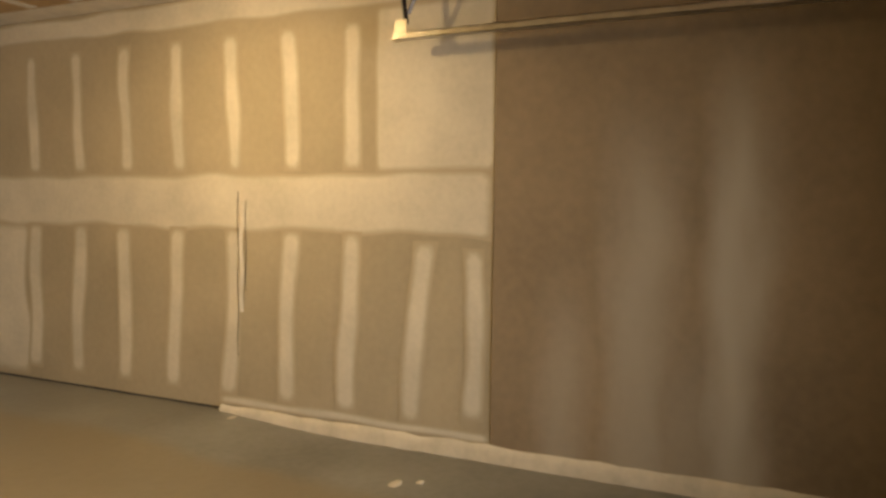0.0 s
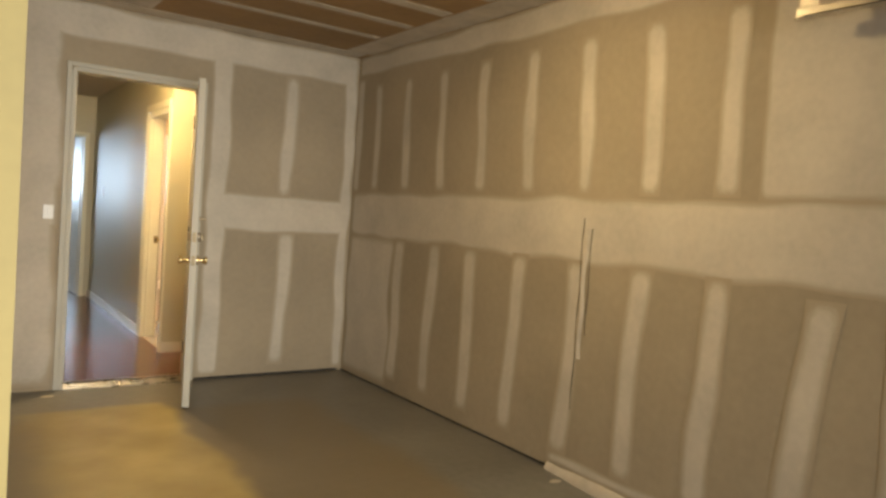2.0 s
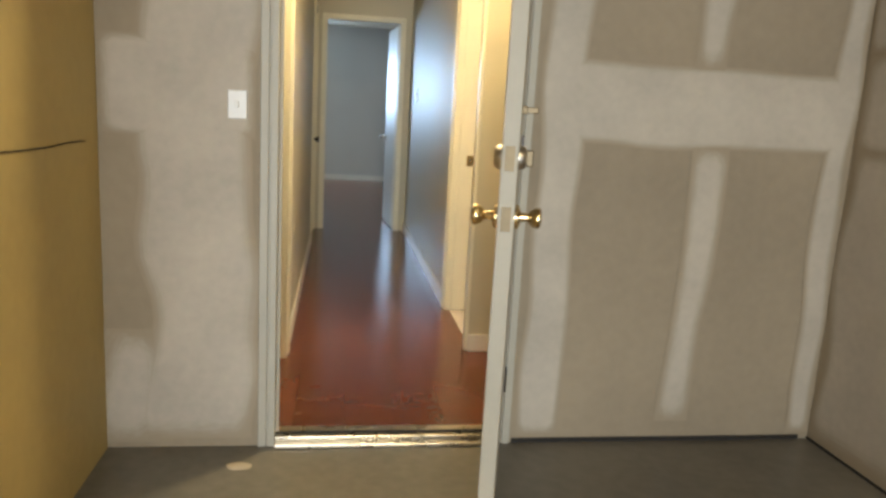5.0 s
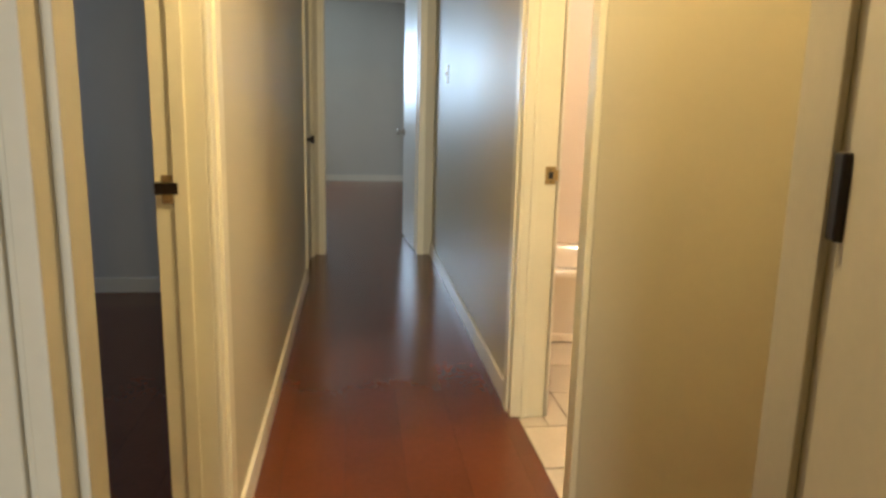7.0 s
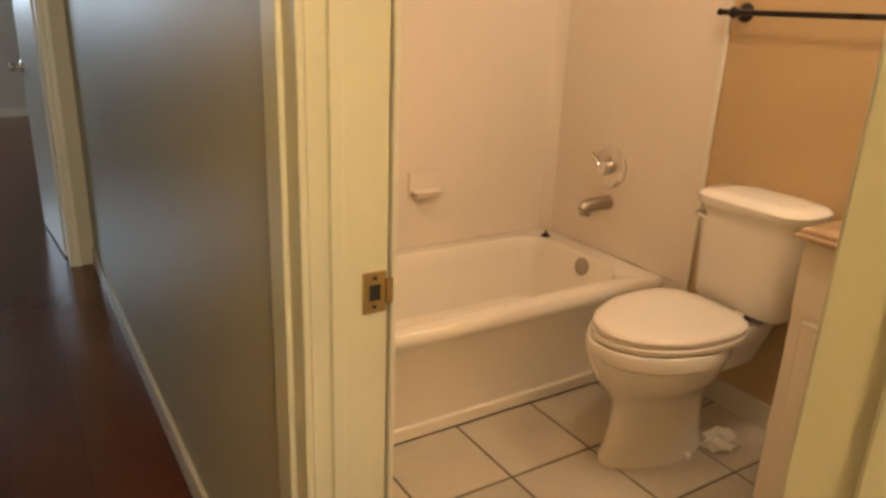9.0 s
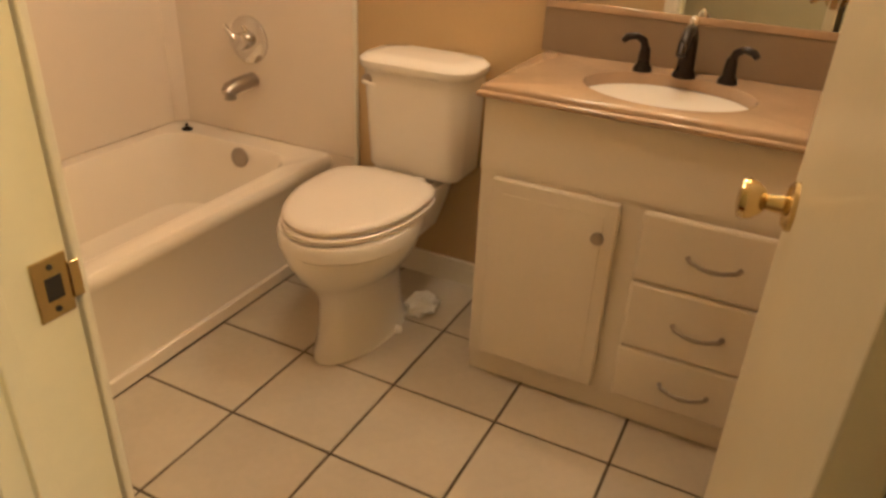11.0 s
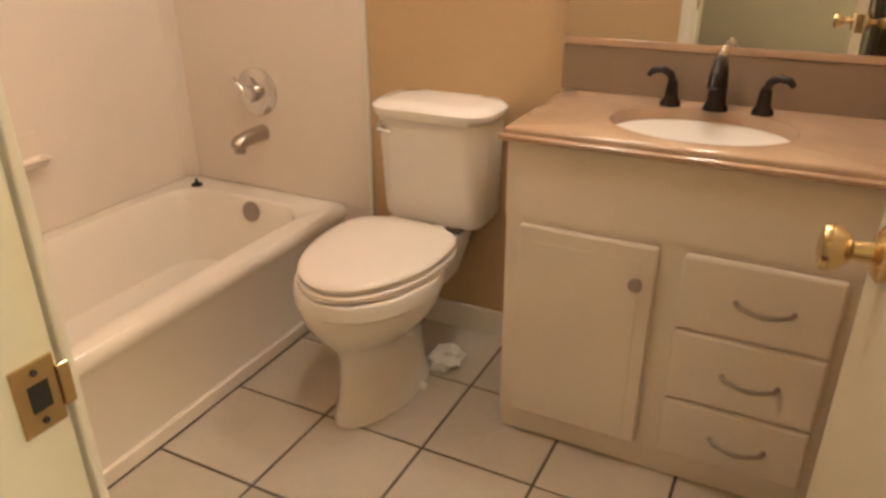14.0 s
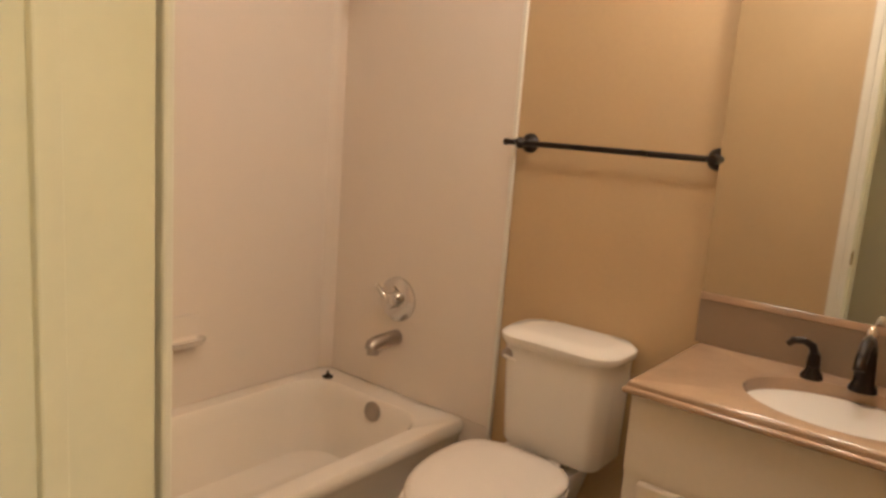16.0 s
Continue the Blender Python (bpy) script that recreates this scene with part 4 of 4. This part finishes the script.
for s in (-0.085, 0.085):
    part("bolt_cap", lathe([(0.014, 0), (0.013, 0.012), (0.005, 0.018)], 14, pose(2.22, TB + s * 1.25, 0.0)), M_PORC, toilet, smooth=True)
tissue_bm = bmesh.new()
bmesh.ops.create_icosphere(tissue_bm, subdivisions=3, radius=0.048)
for v in tissue_bm.verts:
    k = 1 + 0.5 * noise.noise(v.co * 40)
    v.co = Vector((v.co.x * k * 1.3, v.co.y * k, max(0.0, v.co.z * k * 0.6 + 0.016)))
tissue = tagged(finish("crumpled_tissue", tissue_bm, M_PAPER, m=pose(2.37, 2.135, 0.001)), "crumpled white tissue on the floor behind the toilet", "tissue")

# vanity
VX, VY0, VY1, VZ = 2.158, 1.108, 1.872, 0.80
van = empty("vanity_cabinet", "cream painted bathroom vanity with one door and three drawers", "vanity")
part("carcass", boxes((VX + 0.004, XW - 0.004, VY0, VY1, 0.058, 0.745), (VX + 0.012, XW - 0.004, VY0, VY1, 0.002, 0.06), bevel=0.002), M_VAN, van)
part("apron", boxes((VX - 0.001, VX + 0.0035, VY0, VY1, 0.62, 0.798), (VX + 0.0035, VX + 0.03, VY0, VY1, 0.746, 0.798)), M_VAN, van)
part("side_panel", boxes((VX + 0.031, XW - 0.004, VY1 - 0.018, VY1, 0.746, 0.798), bevel=0.001), M_VAN, van)
vd = part("door", boxes((VX - 0.018, VX + 0.002, 1.513, VY1 - 0.040, 0.085, 0.606), bevel=0.005), M_VAN, van)
part("panel", boxes((VX - 0.0195, VX - 0.0175, 1.545, VY1 - 0.072, 0.12, 0.57), bevel=0.0009), M_VAN, vd)
part("knob", lathe([(0.008, 0), (0.007, 0.010), (0.015, 0.016), (0.016, 0.022), (0.008, 0.027)], 18, pose(VX - 0.018, 1.550, 0.52, 0, -90, 0)), M_NICKEL, vd, "brushed nickel knob", smooth=True)
for z0, z1 in ((0.4285, 0.606), (0.2445, 0.4245), (0.085, 0.2405)):
    dr = part("drawer", boxes((VX - 0.018, VX + 0.002, VY0 + 0.04, 1.460, z0, z1), bevel=0.009, seg=3), M_VAN, van)
    zc = (z0 + z1) / 2 - 0.003
    part("handle", tube([(VX - 0.018, 1.345, zc + 0.004), (VX - 0.034, 1.338, zc + 0.002), (VX - 0.042, 1.31, zc - 0.003), (VX - 0.043, 1.288, zc - 0.005), (VX - 0.042, 1.266, zc - 0.003), (VX - 0.034, 1.238, zc + 0.002), (VX - 0.018, 1.231, zc + 0.004)], [0.006, 0.005, 0.005, 0.006, 0.005, 0.005, 0.006], 8), M_NICKEL, dr, "brushed nickel bow handle", smooth=True)

# countertop with an oval hole, sink below it
SX, SY, RX, RY, CT = 2.345, 1.49, 0.155, 0.20, 0.832
top = empty("countertop", "polished tan stone vanity top with backsplash", "countertop")
X0, X1, Y0, Y1 = VX - 0.024, XW - 0.003, VY0 - 0.004, VY1 + 0.016


def on_edge(a):
    c, s = math.cos(a), math.sin(a)
    k = min(((X1 - SX) if c > 0 else (SX - X0)) / max(abs(c), 1e-6), ((Y1 - SY) if s > 0 else (SY - Y0)) / max(abs(s), 1e-6))
    return SX + c * k, SY + s * k


angs = sorted([2 * math.pi * k / 64 for k in range(64)] + [math.atan2(y - SY, x - SX) % (2 * math.pi) for x in (X0, X1) for y in (Y0, Y1)])
edge = [on_edge(a) for a in angs]
hole = [(SX + RX * math.cos(a), SY + RY * math.sin(a)) for a in angs]


def inset(p, d):
    return (min(max(p[0], X0 + d), X1), min(max(p[1], Y0), Y1 - d))


slab = [[(*p, CT - 0.03) for p in hole]] + [[(*inset(p, d), CT - z) for p in edge] for d, z in ((0.010, 0.032), (0.004, 0.031), (0.0, 0.027), (0.0, 0.020), (0.003, 0.0165), (0.007, 0.0155), (0.008, 0.013), (0.008, 0.008), (0.011, 0.003), (0.017, 0.0))] + [[(*p, CT) for p in hole], [(*p, CT - 0.03) for p in hole]]
part("slab", loft(slab, cap=False), M_COUNTER, top, smooth=True)
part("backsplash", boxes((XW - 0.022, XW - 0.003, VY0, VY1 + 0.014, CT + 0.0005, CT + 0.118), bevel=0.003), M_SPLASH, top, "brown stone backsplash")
part("side_splash", boxes((VX - 0.0, XW - 0.023, YB0 + 0.007, YB0 + 0.024, CT + 0.0005, CT + 0.095), bevel=0.003), M_COUNTER, top, "tan stone side splash")
sink = empty("sink", "white oval undermount porcelain sink", "sink")
part("basin", loft([oval(SX, SY, RX + 0.02, RY + 0.02, CT - 0.0305, 40), oval(SX, SY, RX + 0.004, RY + 0.004, CT - 0.031, 40), oval(SX, SY, RX - 0.004, RY - 0.005, CT - 0.05, 40), oval(SX, SY, RX - 0.03, RY - 0.04, CT - 0.11, 40), oval(SX, SY, RX - 0.08, RY - 0.11, CT - 0.145, 40), oval(SX, SY, 0.02, 0.02, CT - 0.15, 40)]), M_PORC, sink, smooth=True)
part("drain", lathe([(0.022, 0), (0.020, 0.004), (0.006, 0.005)], 18, pose(SX, SY, CT - 0.1495)), M_BRONZE, sink, smooth=True)

fauc = empty("faucet", "dark bronze widespread faucet with two lever handles", "faucet", pose(2.50, 1.482, CT))
part("spout_base", lathe([(0.030, 0), (0.029, 0.008), (0.022, 0.02), (0.020, 0.06), (0.017, 0.10), (0.012, 0.118)], 20), M_BRONZE, fauc, smooth=True)
part("spout", tube([(0, 0, 0.09), (-0.02, 0, 0.118), (-0.06, 0, 0.118), (-0.10, 0, 0.095), (-0.112, 0, 0.072)], [0.017, 0.015, 0.013, 0.012, 0.012], 14), M_BRONZE, fauc, smooth=True)
part("finial", lathe([(0.010, 0.112), (0.013, 0.122), (0.012, 0.138), (0.006, 0.146), (0.003, 0.150)], 16), M_CHROME, fauc, "polished finial", smooth=True)
for s in (-1, 1):
    part("handle_base", lathe([(0.025, 0), (0.024, 0.008), (0.016, 0.02), (0.014, 0.05), (0.011, 0.062)], 18, pose(0, 0.105 * s, 0)), M_BRONZE, fauc, smooth=True)
    part("lever", tube([(0, 0.105 * s, 0.055), (-0.002, 0.112 * s, 0.076), (-0.006, 0.130 * s, 0.086), (-0.010, 0.152 * s, 0.082), (-0.012, 0.162 * s, 0.070)], [0.010, 0.010, 0.009, 0.009, 0.007], 12), M_BRONZE, fauc, smooth=True)

mir = empty("mirror", "large frameless bathroom mirror above the backsplash", "mirror")
part("glass", boxes((XW - 0.022, XW - 0.004, VY0 + 0.004, VY1 + 0.012, CT + 0.138, 1.92)), M_MIRROR, mir)
part("channel", boxes((XW - 0.025, XW - 0.004, VY0 + 0.004, VY1 + 0.012, CT + 0.1185, CT + 0.1375), bevel=0.002), M_COUNTER, mir, "pale mirror channel strip")
vl = empty("vanity_light", "bronze bar vanity light with warm glass shades", "wall lamp", pose(XW, 1.49, 2.05))
part("back_plate", boxes((-0.025, -0.002, -0.28, 0.28, -0.05, 0.05), bevel=0.006), M_BRONZE, vl)
for y in (-0.2, 0.0, 0.2):
    part("shade", lathe([(0.025, 0.06), (0.045, 0.03), (0.055, -0.04), (0.05, -0.06), (0.02, -0.062)], 20, pose(-0.09, y, 0.03)), M_BULB, vl, "glowing glass shade", smooth=True)
    part("arm", tube([(-0.025, y, 0.02), (-0.06, y, 0.05), (-0.09, y, 0.095)], 0.008, 8), M_BRONZE, vl, smooth=True)

bar = empty("towel_bar", "dark bronze towel bar on the tan wall", "towel bar")
for y in (2.462, 1.893):
    part("rosette", lathe([(0.030, 0), (0.029, 0.006), (0.020, 0.014), (0.012, 0.02), (0.011, 0.05)], 20, pose(XW - 0.001, y, 1.312, 0, -90, 0)), M_BRONZE, bar, smooth=True)
    if y > 2:
        part("post_ball", lathe([(0.004, -0.018), (0.014, -0.010), (0.018, 0.0), (0.014, 0.010), (0.004, 0.018)], 16, pose(XW - 0.06, y, 1.312, 90, 0, 0)), M_BRONZE, bar, smooth=True)
part("rod", tube([(XW - 0.06, 2.505, 1.312), (XW - 0.06, 1.905, 1.312)], 0.0085, 12), M_BRONZE, bar, smooth=True)
part("finial", lathe([(0.006, 0), (0.011, 0.008), (0.010, 0.016), (0.003, 0.022)], 14, pose(XW - 0.06, 2.50, 1.312, -90, 0, 0)), M_BRONZE, bar, smooth=True)

# ---- floor pieces ----
S = 0.305
tile_bm = boxes((-S / 2 + 0.0035, S / 2 - 0.0035, -S / 2 + 0.0035, S / 2 - 0.0035, -0.005, 0.0), bevel=0.0015, seg=1)
tile_me = bpy.data.meshes.new("tile")
tile_bm.to_mesh(tile_me)
tile_bm.free()
tile_me.materials.append(M_TILE)
TGX, TGY = 1.987, 2.015
for i in range(-4, 2):
    for j in range(-4, 3):
        x0, x1 = TGX + i * S, TGX + (i + 1) * S
        y0, y1 = TGY + j * S, TGY + (j + 1) * S
        cx0, cx1, cy0, cy1 = max(x0, XH + 0.02), min(x1, XW), max(y0, YB0 + 0.006), min(y1, YT + 0.03)
        pieces = [(cx0, cx1, cy0, cy1)]
        if cx0 < XB:
            # the doorway's column is cut round the jambs
            pieces = [(cx0, XB, max(cy0, YN), min(cy1, YF_)), (XB, cx1, cy0, cy1)]
            if cy0 >= YN and cy1 <= YF_:
                pieces = [(cx0, cx1, cy0, cy1)]
        for a0, a1, b0, b1 in pieces:
            if a1 - a0 < 0.02 or b1 - b0 < 0.02:
                continue
            t = new("tile", tile_me)
            t.matrix_basis = Matrix.Translation(((a0 + a1) / 2, (b0 + b1) / 2, 0)) @ Matrix.Diagonal(((a1 - a0) / S, (b1 - b0) / S, 1, 1))
            t.parent = floor_bath

PL, PW = 1.22, 0.193
plank_bm = boxes((0.0003, PW - 0.0003, 0.0003, PL - 0.0003, -0.012, 0.0))
plank_me = bpy.data.meshes.new("plank")
plank_bm.to_mesh(plank_me)
plank_bm.free()
plank_me.materials.append(M_WOOD)


def planks(parent, x0, x1, y0, y1):
    c = 0
    x = x0
    while x < x1 - 0.01:
        w = min(PW, x1 - x)
        y = y0 - PL * ((c * 0.37) % 1)
        while y < y1 - 0.01:
            a, b = max(y, y0), min(y + PL, y1)
            if b - a > 0.02:
                p = new("plank", plank_me)
                p.matrix_basis = Matrix.Translation((x, a, 0)) @ Matrix.Diagonal((w / PW, (b - a) / PL, 1, 1))
                p.parent = parent
            y += PL
        x += w
        c += 1


planks(floor_hall, -0.14, XH + 0.02, 0.10, 4.84)
planks(floor_hall, XH + 0.02, 1.95, 0.10, YC)
planks(floor_far, -2.3, 1.95, 4.84, YR)
planks(floor_side, -3.2, -0.14, 0.11, 3.66)
